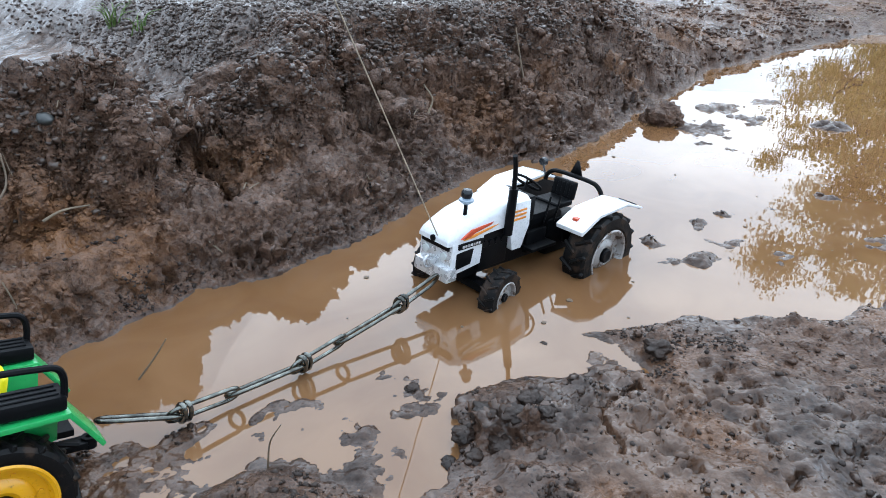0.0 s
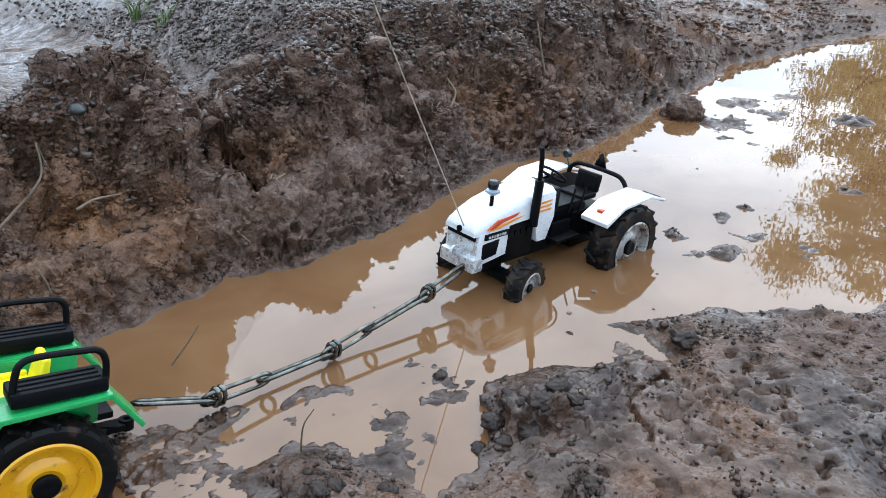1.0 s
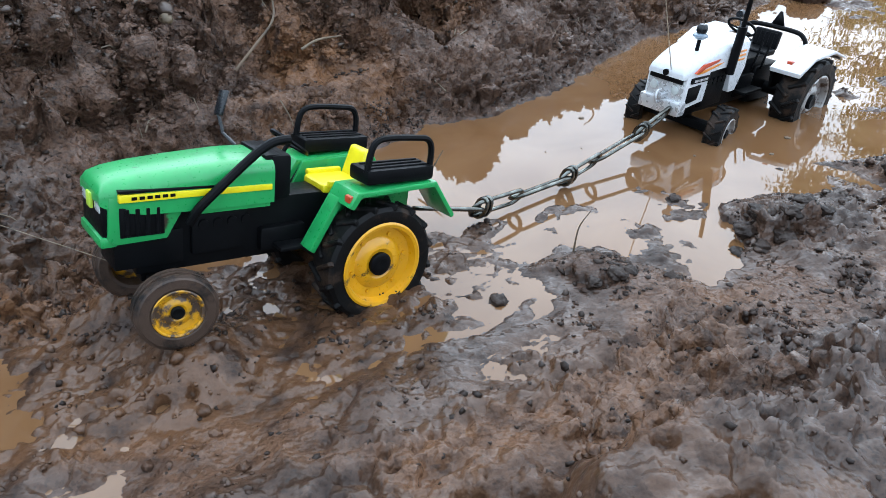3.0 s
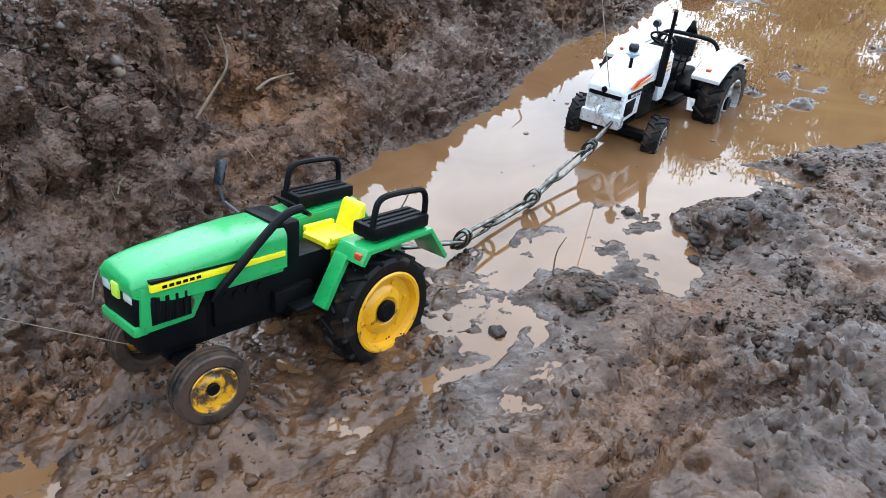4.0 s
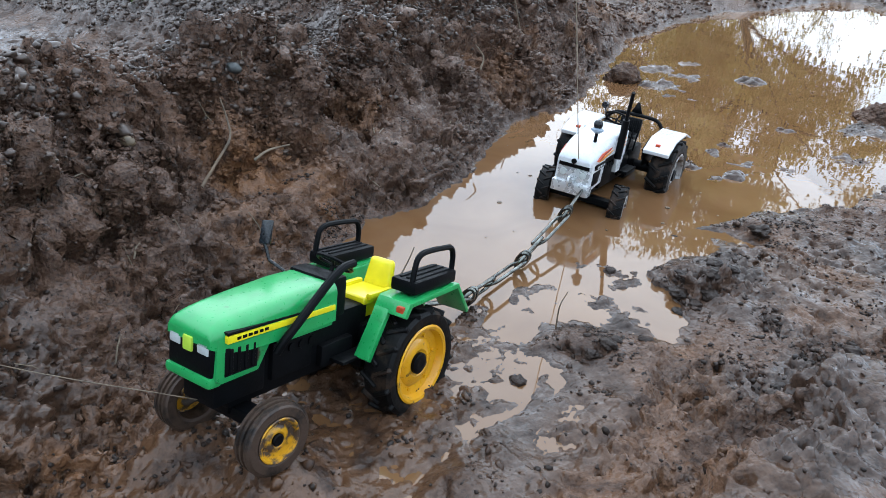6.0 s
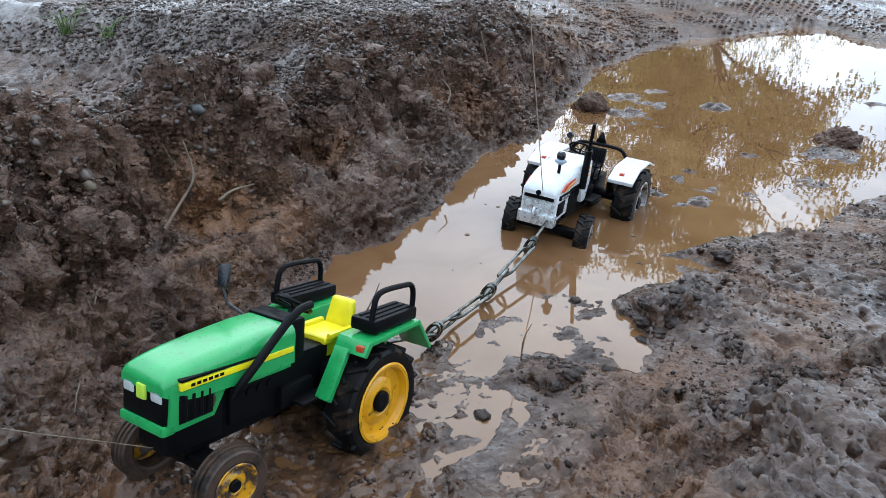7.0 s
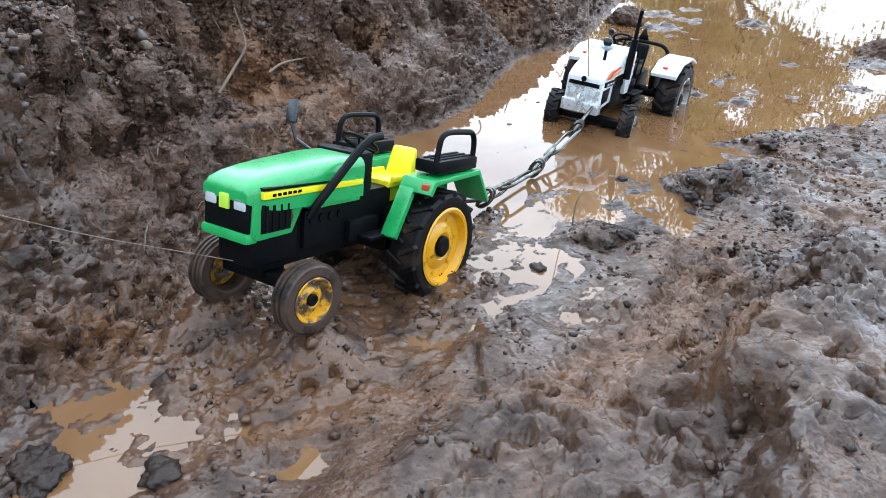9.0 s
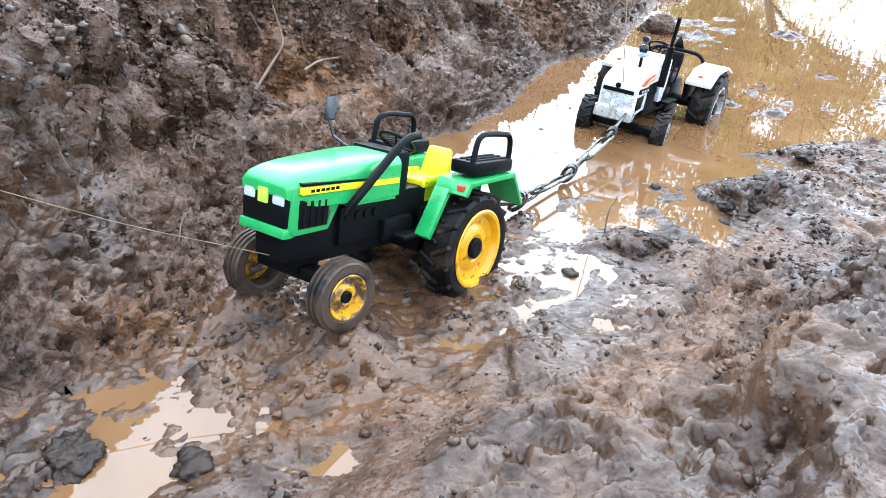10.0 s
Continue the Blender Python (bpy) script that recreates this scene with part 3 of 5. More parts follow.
def relief(x, y):
    """The ground's surface points and soil: the broad shape pushed out along its normals by lumps, clods and pits."""
    z, gravel, clay, wet, lumpy, wall = terrain(x, y)
    gy, gx = np.gradient(z, y[:, 0], x[0])
    nrm = np.stack([-gx, -gy, np.ones_like(z)], -1)
    nrm /= np.linalg.norm(nrm, axis=-1, keepdims=True)
    p = np.stack([x, y, z], -1)
    big = billow(p, 0.026, 11) - 0.35
    mid = billow(p, 0.0105, 12) - 0.35
    small = billow(p, 0.0046, 13) - 0.35
    tiny = billow(p, 0.0024, 14) - 0.35
    patch = ease(0.5 + 1.1 * vnoise3(p[..., 0] / 0.03, p[..., 1] / 0.03, p[..., 2] / 0.03, 15))
    pits = np.clip(0.42 - cells(p[..., 0] + 0.3 * p[..., 2], p[..., 1] + 0.3 * p[..., 2], 0.0085, 16), 0, 1) * ease(3.0 * vnoise3(p[..., 0] / 0.02, p[..., 1] / 0.02, p[..., 2] / 0.02, 18))
    nest = ease(0.35 + 1.3 * vnoise3(p[..., 0] / 0.018, p[..., 1] / 0.018, p[..., 2] / 0.018, 23))
    holes = np.clip(vnoise3(p[..., 0] / 0.0042, p[..., 1] / 0.0042, p[..., 2] / 0.0042, 24) - 0.14, 0, 1) * nest * ease(z / 0.004) * (wet > 0.5)
    push = -0.0120 * holes + lumpy * (0.0125 * mid * (0.25 + 0.75 * patch) + 0.0085 * small * (0.45 + 0.55 * patch) + 0.0046 * tiny) + wall * 0.0160 * big - lumpy * 0.0090 * pits
    fade = np.clip(1 - (np.hypot(x, y - 0.25) - 0.45) / 0.7, 0.12, 1)
    p = p + nrm * (push * fade)[..., None]
    dry = (z > 0.0012) & (wet < 0.999)
    p[..., 2] = np.where(dry, np.maximum(p[..., 2], 0.0010 + 0.15 * np.maximum(z, 0)), p[..., 2])
    return p, nrm, gravel, clay, wet


def spread(start, lo, hi, end, fine, grow_lo, grow_hi):
    """Lines fine between lo and hi, wider and wider outside."""
    out = list(np.arange(lo, hi, fine))
    s, v = fine, out[-1]
    while v < end:
        s *= grow_hi
        v += s
        out.append(v)
    s, v = fine, lo
    while v > start:
        s *= grow_lo
        v -= s
        out.insert(0, v)
    return np.array(out)


GX = spread(-150, -0.35, 0.28, 150, 0.0010, 1.09, 1.028)
GY = spread(-150, 0.01, 0.60, 150, 0.0010, 1.12, 1.027)
SURF, NORM, GRAVEL, CLAY, WET = relief(*np.meshgrid(GX, GY))


def ground_sheet():
    ny, nx = GRAVEL.shape
    me = bpy.data.meshes.new("ground")
    me.vertices.add(nx * ny)
    me.vertices.foreach_set("co", SURF.astype(np.float32).ravel())
    i = (np.arange(ny - 1)[:, None] * nx + np.arange(nx - 1)).ravel()
    quads = np.stack([i, i + 1, i + nx + 1, i + nx], -1).astype(np.int32)
    me.loops.add(quads.size)
    me.loops.foreach_set("vertex_index", quads.ravel())
    me.polygons.add(len(quads))
    me.polygons.foreach_set("loop_start", np.arange(0, quads.size, 4, dtype=np.int32))
    me.polygons.foreach_set("use_smooth", np.ones(len(quads), bool))
    me.update(calc_edges=True)
    att = me.color_attributes.new("soil", "FLOAT_COLOR", "POINT")
    att.data.foreach_set("color", np.stack([GRAVEL, CLAY, WET, np.ones_like(WET)], -1).astype(np.float32).ravel())
    me.materials.append(M_MUD)
    return new("ground", me)


def height(x, y):
    return float(SURF[min(np.searchsorted(GY, y), len(GY) - 1), min(np.searchsorted(GX, x), len(GX) - 1), 2])


ground = tagged(ground_sheet(), "churned wet brown mud with a gravelly bank", "ground", kind="structure")

pond = bmesh.new()
bmesh.ops.create_grid(pond, x_segments=40, y_segments=40, size=1.0)
for v in pond.verts:
    v.co = Vector((0.32 + v.co.x * 1.15, 0.42 + v.co.y * 0.85, 0.0))
water = tagged(part("water", pond, M_WATER, smooth=180), "still brown muddy puddle water mirroring the sky", "water", kind="structure")


# ---- tractors ----
def wheel(owner, at, side, R, width, rim_r, tyre_mat, rim_mat, lugs, hub_mat, ribbed=False, spin=0.0, steer=0.0):
    """A tyre with treads and its rim; y runs along the axle and the outer face looks to side."""
    hw = width / 2
    if ribbed:
        tread = [(R * (1.0 if k % 4 in (1, 2) else 0.94), hw * y) for k, y in enumerate((-0.80, -0.74, -0.46, -0.40, -0.18, -0.14, 0.14, 0.18, 0.40, 0.46, 0.74, 0.80))]
    else:
        tread = [(R * 0.955, -hw * 0.80), (R * 0.965, 0), (R * 0.955, hw * 0.80)]
    body = lathe([(rim_r * 0.98, -hw * 0.86), (rim_r * 1.10, -hw), (R * 0.90, -hw * 0.98), *tread, (R * 0.90, hw * 0.98), (rim_r * 1.10, hw), (rim_r * 0.98, hw * 0.86), (rim_r * 0.90, 0)], 44, closed=True)
    e = new("wheel")
    e.parent = owner
    e.matrix_basis = pose(*at, 0, 0, steer) @ Matrix.Rotation(spin, 4, "Y")
    part("tyre", body, tyre_mat, e, "mud-caked black rubber tyre", smooth=30)
    if not ribbed:
        first = {}
        for i in range(lugs):
            for s in (-1, 1):
                turn = Matrix.Rotation(2 * math.pi * (i + (0.25 if s > 0 else -0.25)) / lugs, 4, "Y")
                if s not in first:
                    b = moved(rbox(-R * 0.050, R * 0.050, -hw * 0.66, hw * 0.62, R * 0.90, R * 1.01, R * 0.02, 1, taper=(R * 0.014, 0)), Matrix.Translation((0, s * hw * 0.44, 0)) @ Matrix.Rotation(s * radians(32), 4, "Z"))
                    first[s] = part("tread_lug", b, tyre_mat, e, smooth=30)
                    first[s].matrix_basis = turn
                else:
                    share(first[s], "tread_lug", e, turn)
    o = side
    prof = [(rim_r * 1.02, o * hw * 0.98), (rim_r * 0.97, o * hw * 1.04), (rim_r * 0.90, o * hw * 0.98), (rim_r * 0.84, o * hw * 0.55), (rim_r * 0.62, o * hw * 0.46),
            (rim_r * 0.55, o * hw * 0.62), (rim_r * 0.36, o * hw * 0.70), (rim_r * 0.30, o * hw * 0.60), (0, o * hw * 0.58)]
    rim = lathe(prof, 44)
    bolts = []
    for i in range(6):
        a = 2 * math.pi * i / 6
        k = lathe([(rim_r * 0.055, 0), (rim_r * 0.05, o * hw * 0.10), (0, o * hw * 0.11)], 8)
        bolts.append(moved(k, Matrix.Translation((rim_r * 0.70 * math.cos(a), o * hw * 0.49, rim_r * 0.70 * math.sin(a)))))
    part("rim", merge(rim, *bolts), rim_mat, e, smooth=40)
    hub = lathe([(rim_r * 0.27, o * hw * 0.55), (rim_r * 0.27, o * hw * 0.80), (rim_r * 0.22, o * hw * 0.88), (rim_r * 0.10, o * hw * 0.86), (0, o * hw * 0.80)], 20)
    part("hub_cap", hub, hub_mat, e, "dark hub cap", smooth=40)
    return e


def ring_wheel(name, owner, at, r, tilt, mat, thick):
    """A steering wheel with three spokes on its column."""
    pts = [(r * math.cos(2 * math.pi * i / 24), r * math.sin(2 * math.pi * i / 24), 0) for i in range(24)]
    bits = [tube(pts, thick, 6, closed=True)]
    for k in range(3):
        a = 2 * math.pi * k / 3 + 0.5
        bits.append(tube([(0, 0, -r * 0.15), (r * math.cos(a), r * math.sin(a), 0)], thick * 0.7, 5))
    bits.append(tube([(0, 0, 0), (0, 0, -r * 2.0)], thick * 1.1, 6))
    ob = part(name, merge(*bits), mat, owner)
    ob.matrix_basis = pose(*at, 0, tilt, 0)
    return ob


def hood_section(x, hw, z0, z1, r, n=5):
    """Rounded-top cross-section across y at x."""
    pts = [(x, -hw, z0)]
    for i in range(n + 1):
        a = math.pi / 2 * i / n
        pts.append((x, -hw + r * (1 - math.cos(a)), z1 - r + r * math.sin(a)))
    for i in range(n + 1):
        a = math.pi / 2 * i / n
        pts.append((x, hw - r * (1 - math.sin(a)), z1 - r + r * math.cos(a)))
    pts.append((x, hw, z0))
    return pts


def green_tractor():
    t = new("toy_tractor")
    # bonnet with its side panels
    bonnet = loft([hood_section(x, hw, z0, z1, r) for x, hw, z0, z1, r in (
        (0.0330, 0.0112, 0.0215, 0.0352, 0.0040), (0.045, 0.0114, 0.0215, 0.0352, 0.0042), (0.060, 0.0113, 0.0216, 0.0342, 0.0045),
        (0.0720, 0.0111, 0.0220, 0.0331, 0.0046), (0.0785, 0.0106, 0.0230, 0.0321, 0.0044), (0.0822, 0.0100, 0.0245, 0.0306, 0.0030), (0.0836, 0.0094, 0.0252, 0.0284, 0.0012))])
    part("bonnet", bonnet, M_GREEN, t, "glossy green bonnet", smooth=50)
    shell = merge(prism([(0.0815, 0.0275), (0.0822, 0.0150), (0.0800, 0.0135), (0.0660, 0.0138), (0.0610, 0.0225), (0.0610, 0.0275)], -0.0104, -0.0086, 0.0006),
                  prism([(0.0815, 0.0275), (0.0822, 0.0150), (0.0800, 0.0135), (0.0660, 0.0138), (0.0610, 0.0225), (0.0610, 0.0275)], 0.0086, 0.0104, 0.0006),
                  rbox(0.0795, 0.0842, -0.0100, 0.0100, 0.0128, 0.0160, 0.0010), prism([(0.034, 0.0285), (0.034, 0.0200), (0.058, 0.0200), (0.062, 0.0285)], -0.0108, 0.0108, 0.0005))
    part("front_panel", shell, M_GREEN, t, "green nose panel")
    part("grille", rbox(0.070, 0.0834, -0.0094, 0.0094, 0.0155, 0.0262, 0.0010), M_BLACK, t, "black radiator grille")
    for s in (-1, 1):
        vent = new("side_vent")
        vent.parent = t
        part("backing", rbox(0.0668, 0.0790, *sorted((s * 0.0100, s * 0.0107)), 0.0155, 0.0245, 0.0003), M_BLACK, vent)
        for k in range(4):
            part("slat", rbox(0.0680 + 0.0028 * k, 0.0692 + 0.0028 * k, *sorted((s * 0.0104, s * 0.0112)), 0.0160, 0.0240, 0.0002, 1), M_BLACK, vent)
        part("stripe", prism([(0.0792, 0.0285), (0.0792, 0.0262), (0.0340, 0.0258), (0.0340, 0.0276)], *sorted((s * 0.0098, s * 0.01175)), 0.0002), M_YELLOW, t, "yellow side stripe")
        part("stripe_edge", prism([(0.0792, 0.0297), (0.0792, 0.0288), (0.0500, 0.0282), (0.0500, 0.0288)], *sorted((s * 0.0098, s * 0.01172)), 0.0002), M_BLACK, t)
        for k in range(6):
            part("lettering_bar", rbox(0.0640 + 0.0021 * k, 0.0654 + 0.0021 * k, *sorted((s * 0.0115, s * 0.0119)), 0.0268, 0.0277, 0), M_BLACK, t)
        lamp = part("headlight", rbox(0.0805, 0.0836, *sorted((s * 0.0036, s * 0.0088)), 0.0225, 0.0265, 0.0007), M_LAMP, t, "clear headlight")
    part("badge", rbox(0.0820, 0.0842, -0.0020, 0.0020, 0.0222, 0.0268, 0.0005), M_LIME, t, "small lime green badge")
    # engine, gearbox, axles
    part("engine", rbox(0.010, 0.074, -0.0062, 0.0062, 0.0015, 0.0215, 0.0012), M_BLACK, t, "black moulded engine block")
    part("gearbox", rbox(-0.010, 0.014, -0.0085, 0.0085, -0.004, 0.0140, 0.002), M_BLACK, t)
    part("battery_box", rbox(0.020, 0.036, -0.0088, 0.0088, 0.0040, 0.0120, 0.001), M_BLACK, t)
    part("cylinder_block", rbox(0.040, 0.058, -0.0080, 0.0080, 0.0060, 0.0190, 0.0012), M_BLACK, t)
    part("front_carrier", rbox(0.060, 0.080, -0.0070, 0.0070, 0.0040, 0.0150, 0.001), M_BLACK, t)
    for k in range(4):
        part("port", moved(lathe([(0, -0.0086), (0.0016, -0.0086), (0.0016, 0.0086), (0, 0.0086)], 10), Matrix.Translation((0.041 + 0.0045 * k, 0, 0.0158))), M_BLACK, t)
    part("rear_axle", tube([(0, -0.020, 0), (0, 0.020, 0)], 0.0032, 12), M_BLACK, t)
    part("front_axle", merge(rbox(0.0635, 0.0705, -0.0165, 0.0165, -0.0040, 0.0005, 0.001), rbox(0.0620, 0.0720, -0.004, 0.004, -0.002, 0.006, 0.001)), M_BLACK, t)
    part("footboard", merge(rbox(0.012, 0.032, -0.0150, -0.0085, 0.0055, 0.0068, 0.0004), rbox(0.012, 0.032, 0.0085, 0.0150, 0.0055, 0.0068, 0.0004)), M_BLACK, t)
    # cowl, dashboard and steering
    part("dashboard", merge(rbox(0.0265, 0.0335, -0.0098, 0.0098, 0.0215, 0.0360, 0.0015), rbox(0.0300, 0.0355, -0.0092, 0.0092, 0.0335, 0.0362, 0.0010)), M_BLACK, t, "black dashboard")
    ring_wheel("steering_wheel", t, (0.0225, 0, 0.0372), 0.0066, -35, M_BLACK, 0.0007)
    # seat
    seat = new("seat")
    seat.parent = t
    part("cushion", rbox(-0.0030, 0.0130, -0.0070, 0.0070, 0.0205, 0.0238, 0.0014, 3), M_YELLOW, seat)
    back = part("backrest", rbox(-0.0022, 0.0016, -0.0066, 0.0066, 0.0, 0.0118, 0.0018, 4, taper=(0.0004, 0.0012)), M_YELLOW, seat)
    back.matrix_basis = pose(-0.0030, 0, 0.0225, 0, -12, 0)
    part("pedestal", rbox(-0.001, 0.009, -0.0045, 0.0045, 0.0145, 0.0210, 0.0008), M_YELLOW, seat)
    for s in (-1, 1):
        part("armrest", rbox(-0.002, 0.0115, *sorted((s * 0.0062, s * 0.0086)), 0.0228, 0.0252, 0.0008), M_YELLOW, seat)
    # mudguards with toolboxes and rails
    for s in (-1, 1):
        y0, y1 = sorted((s * 0.0130, s * 0.0272))
        guard = merge(prism([(0.0152, 0.0222), (0.0125, 0.0270), (-0.0190, 0.0282), (-0.0290, 0.0150), (-0.0278, 0.0138), (-0.0185, 0.0262), (0.0108, 0.0252), (0.0134, 0.0214)], y0, y1, 0.0004),
                      prism([(0.0225, 0.0052), (0.0245, 0.0066), (0.0146, 0.0235), (0.0126, 0.0228)], *sorted((s * 0.0132, s * 0.0196)), 0.0004))
        part("mudguard", guard, M_GREEN, t, "green angular mudguard")
        yi = sorted((s * 0.0118, s * 0.0132))
        part("inner_panel", prism([(0.0195, 0.0080), (0.0105, 0.0265), (-0.0188, 0.0275), (-0.0180, 0.0120), (0.0, 0.0080)], *yi, 0.0003), M_GREEN, t)
        part("marker_lamp", rbox(0.0122, 0.0146, *sorted((s * 0.0226, s * 0.0258)), 0.0232, 0.0256, 0.0004), M_RED, t, "small red and white marker lamp")
        box = new("toolbox")
        box.parent = t
        part("case", rbox(-0.0185, 0.0085, *sorted((s * 0.0146, s * 0.0258)), 0.0285, 0.0335, 0.0012), M_BLACK, box)
        for k in range(3):
            part("ridge", rbox(-0.0165, 0.0065, *sorted((s * (0.0168 + 0.0030 * k), s * (0.0180 + 0.0030 * k))), 0.0332, 0.0340, 0.0002, 1), M_BLACK, box)
        yr = s * 0.0235
        rail = tube(smooth_path([(0.0075, yr, 0.0320), (0.0066, yr, 0.0380), (0.0050, yr, 0.0418), (0.0005, yr, 0.0432), (-0.0110, yr, 0.0428), (-0.0160, yr, 0.0420), (-0.0180, yr, 0.0385), (-0.0180, yr, 0.0320)], 5), 0.0011, 8)
        part("rail", rail, M_BLACK, t, "black bent tube rail")
    # exhaust, mirror, hitch
    part("exhaust_pipe", tube(smooth_path([(0.0600, 0.0118, 0.0180), (0.0585, 0.0132, 0.0220), (0.0550, 0.0142, 0.0262), (0.0430, 0.0150, 0.0372), (0.0385, 0.0152, 0.0405), (0.0350, 0.0152, 0.0420), (0.0305, 0.0152, 0.0424)], 5), 0.0014, 10), M_BLACK, t, "black slanted exhaust pipe")
    mirror = new("mirror")
    mirror.parent = t
    part("stalk", tube([(0.036, -0.011, 0.034), (0.038, -0.0165, 0.037), (0.039, -0.0180, 0.0430)], 0.0006, 6), M_NAVY, mirror)
    part("glass", moved(rbox(-0.0008, 0.0008, -0.0022, 0.0022, 0.0, 0.0085, 0.0005), pose(0.039, -0.0180, 0.0425, 12, -20, 0)), M_NAVY, mirror, "dark oblong mirror")
    hitch = merge(rbox(-0.030, -0.008, -0.0030, 0.0030, -0.0005, 0.0020, 0.0005), rbox(-0.024, -0.008, -0.010, 0.010, 0.010, 0.0125, 0.0006), moved(lathe([(0.0012, -0.002), (0.0026, -0.002), (0.0026, 0.002), (0.0012, 0.002)], 12, closed=True), pose(-0.031, 0, 0.0008, 90)))
    for s in (-1, 1):
        hitch = merge(hitch, tube([(-0.010, s * 0.008, 0.010), (-0.026, s * 0.006, 0.004)], 0.0009, 6))
    part("tow_hitch", hitch, M_BLACK, t)
    for s in (-1, 1):
        wheel(t, (0, s * 0.0205, 0), s, 0.0215, 0.0125, 0.0152, M_TYRE, M_RIM, 16, M_BLACK, spin=0.2 * s)
        wheel(t, (0.0672, s * 0.0190, -0.0050), s, 0.0119, 0.0070, 0.0074, M_TYRE_MUD, M_RIM_MUD, 26, M_BLACK, ribbed=True, spin=0.4, steer=-6)
    return tagged(t, "green toy tractor with yellow seat and amber wheels in a rut", "toy tractor", "toy tractors")


def white_tractor():
    t = new("toy_tractor")
    bonnet = loft([hood_section(x, hw, z0, z1, r) for x, hw, z0, z1, r in (
        (0.0375, 0.0122, 0.0185, 0.0318, 0.0042), (0.050, 0.0122, 0.0185, 0.0312, 0.0045), (0.065, 0.0120, 0.0180, 0.0300, 0.0050),
        (0.0770, 0.0117, 0.0168, 0.0278, 0.0055), (0.0850, 0.0113, 0.0160, 0.0250, 0.0060), (0.0905, 0.0108, 0.0156, 0.0212, 0.0040), (0.0925, 0.0100, 0.0155, 0.0182, 0.0015))])
    part("bonnet", bonnet, M_WHITE, t, "glossy white bonnet", smooth=50)
    part("front_panel", merge(rbox(0.0780, 0.0905, -0.0105, 0.0105, 0.0010, 0.0150, 0.0012), rbox(0.0860, 0.0932, -0.0118, 0.0118, -0.0030, 0.0042, 0.0012)), M_SILVER, t, "silver moulded nose and bumper")
    part("grille_slot", rbox(0.0900, 0.0914, -0.0095, 0.0095, 0.0128, 0.0152, 0.0004), M_BLACK, t)
    part("badge", moved(lathe([(0, 0.0), (0.0016, 0.0), (0.0016, 0.0010), (0, 0.0012)], 16), pose(0.0922, 0, 0.0172, 0, 0, -90)), M_BLACK, t, "small round dark badge")
    for s in (-1, 1):
        part("headlight", moved(lathe([(0, 0.0), (0.0022, 0.0), (0.0020, 0.0012), (0, 0.0016)], 16), pose(0.0902, s * 0.0062, 0.0092, 0, 0, -90)), M_LAMP, t, "round clear headlight")
        part("side_panel", prism([(0.0900, 0.0165), (0.0900, 0.0000), (0.0700, 0.0022), (0.0690, 0.0175)], *sorted((s * 0.0095, s * 0.0112)), 0.0004), M_WHITE, t, "white side panel")
        part("side_vent", prism([(0.0872, 0.0112), (0.0872, 0.0030), (0.0775, 0.0040), (0.0760, 0.0118)], *sorted((s * 0.0105, s * 0.0118)), 0.0003), M_BLACK, t)
        part("name_plate", rbox(0.0700, 0.0865, *sorted((s * 0.0108, s * 0.0122)), 0.0132, 0.0160, 0.0003), M_BLACK, t, "dark name plate")
        for k in range(7):
            part("lettering_bar", rbox(0.0725 + 0.0018 * k, 0.0737 + 0.0018 * k, *sorted((s * 0.0120, s * 0.0125)), 0.0140, 0.0152, 0), M_SILVER, t)
        part("decal", prism([(0.0855, 0.0185), (0.0790, 0.0222), (0.0640, 0.0235), (0.0660, 0.0222), (0.0760, 0.0205), (0.0800, 0.0190)], *sorted((s * 0.0100, s * 0.01235)), 0.0001), M_RED, t, "red swoosh decal")
        part("decal", prism([(0.0840, 0.0178), (0.0780, 0.0192), (0.0650, 0.0212), (0.0600, 0.0214), (0.0660, 0.0200), (0.0780, 0.0180)], *sorted((s * 0.0100, s * 0.01240)), 0.0001), M_ORANGE, t, "orange swoosh decal")
        cowl = prism([(0.0520, 0.0300), (0.0375, 0.0300), (0.0365, 0.0160), (0.0410, 0.0040), (0.0480, 0.0040), (0.0520, 0.0180)], *sorted((s * 0.0085, s * 0.0126)), 0.0005)
        part("cowl_panel", cowl, M_WHITE, t, "white cowl panel")
        for k in range(3):
            part("stripe", prism([(0.0512, 0.0205 + 0.0022 * k), (0.0512, 0.0215 + 0.0022 * k), (0.0405, 0.0218 + 0.0022 * k), (0.0405, 0.0208 + 0.0022 * k)], *sorted((s * 0.0120, s * 0.0130)), 0), M_ORANGE, t)
    part("engine", rbox(0.006, 0.086, -0.0085, 0.0085, -0.0050, 0.0185, 0.0012), M_BLACK, t, "black moulded engine block")
    part("gearbox", rbox(-0.012, 0.016, -0.0100, 0.0100, -0.008, 0.0130, 0.002), M_BLACK, t)
    part("cylinder_block", rbox(0.050, 0.071, -0.0108, 0.0108, -0.002, 0.0182, 0.001), M_BLACK, t)
    part("battery_box", rbox(0.018, 0.034, -0.0105, 0.0105, -0.002, 0.010, 0.001), M_BLACK, t)
    for k in range(4):
        part("port", moved(lathe([(0, -0.0118), (0.0019, -0.0118), (0.0019, 0.0118), (0, 0.0118)], 10), Matrix.Translation((0.0545 + 0.0044 * k, 0, 0.0120))), M_BLACK, t)
    part("rear_axle", tube([(0, -0.032, 0), (0, 0.032, 0)], 0.0036, 12), M_BLACK, t)
    part("front_axle", merge(rbox(0.0645, 0.0715, -0.0215, 0.0215, -0.0128, -0.0083, 0.001), rbox(0.0630, 0.0730, -0.004, 0.004, -0.010, -0.002, 0.001)), M_BLACK, t)
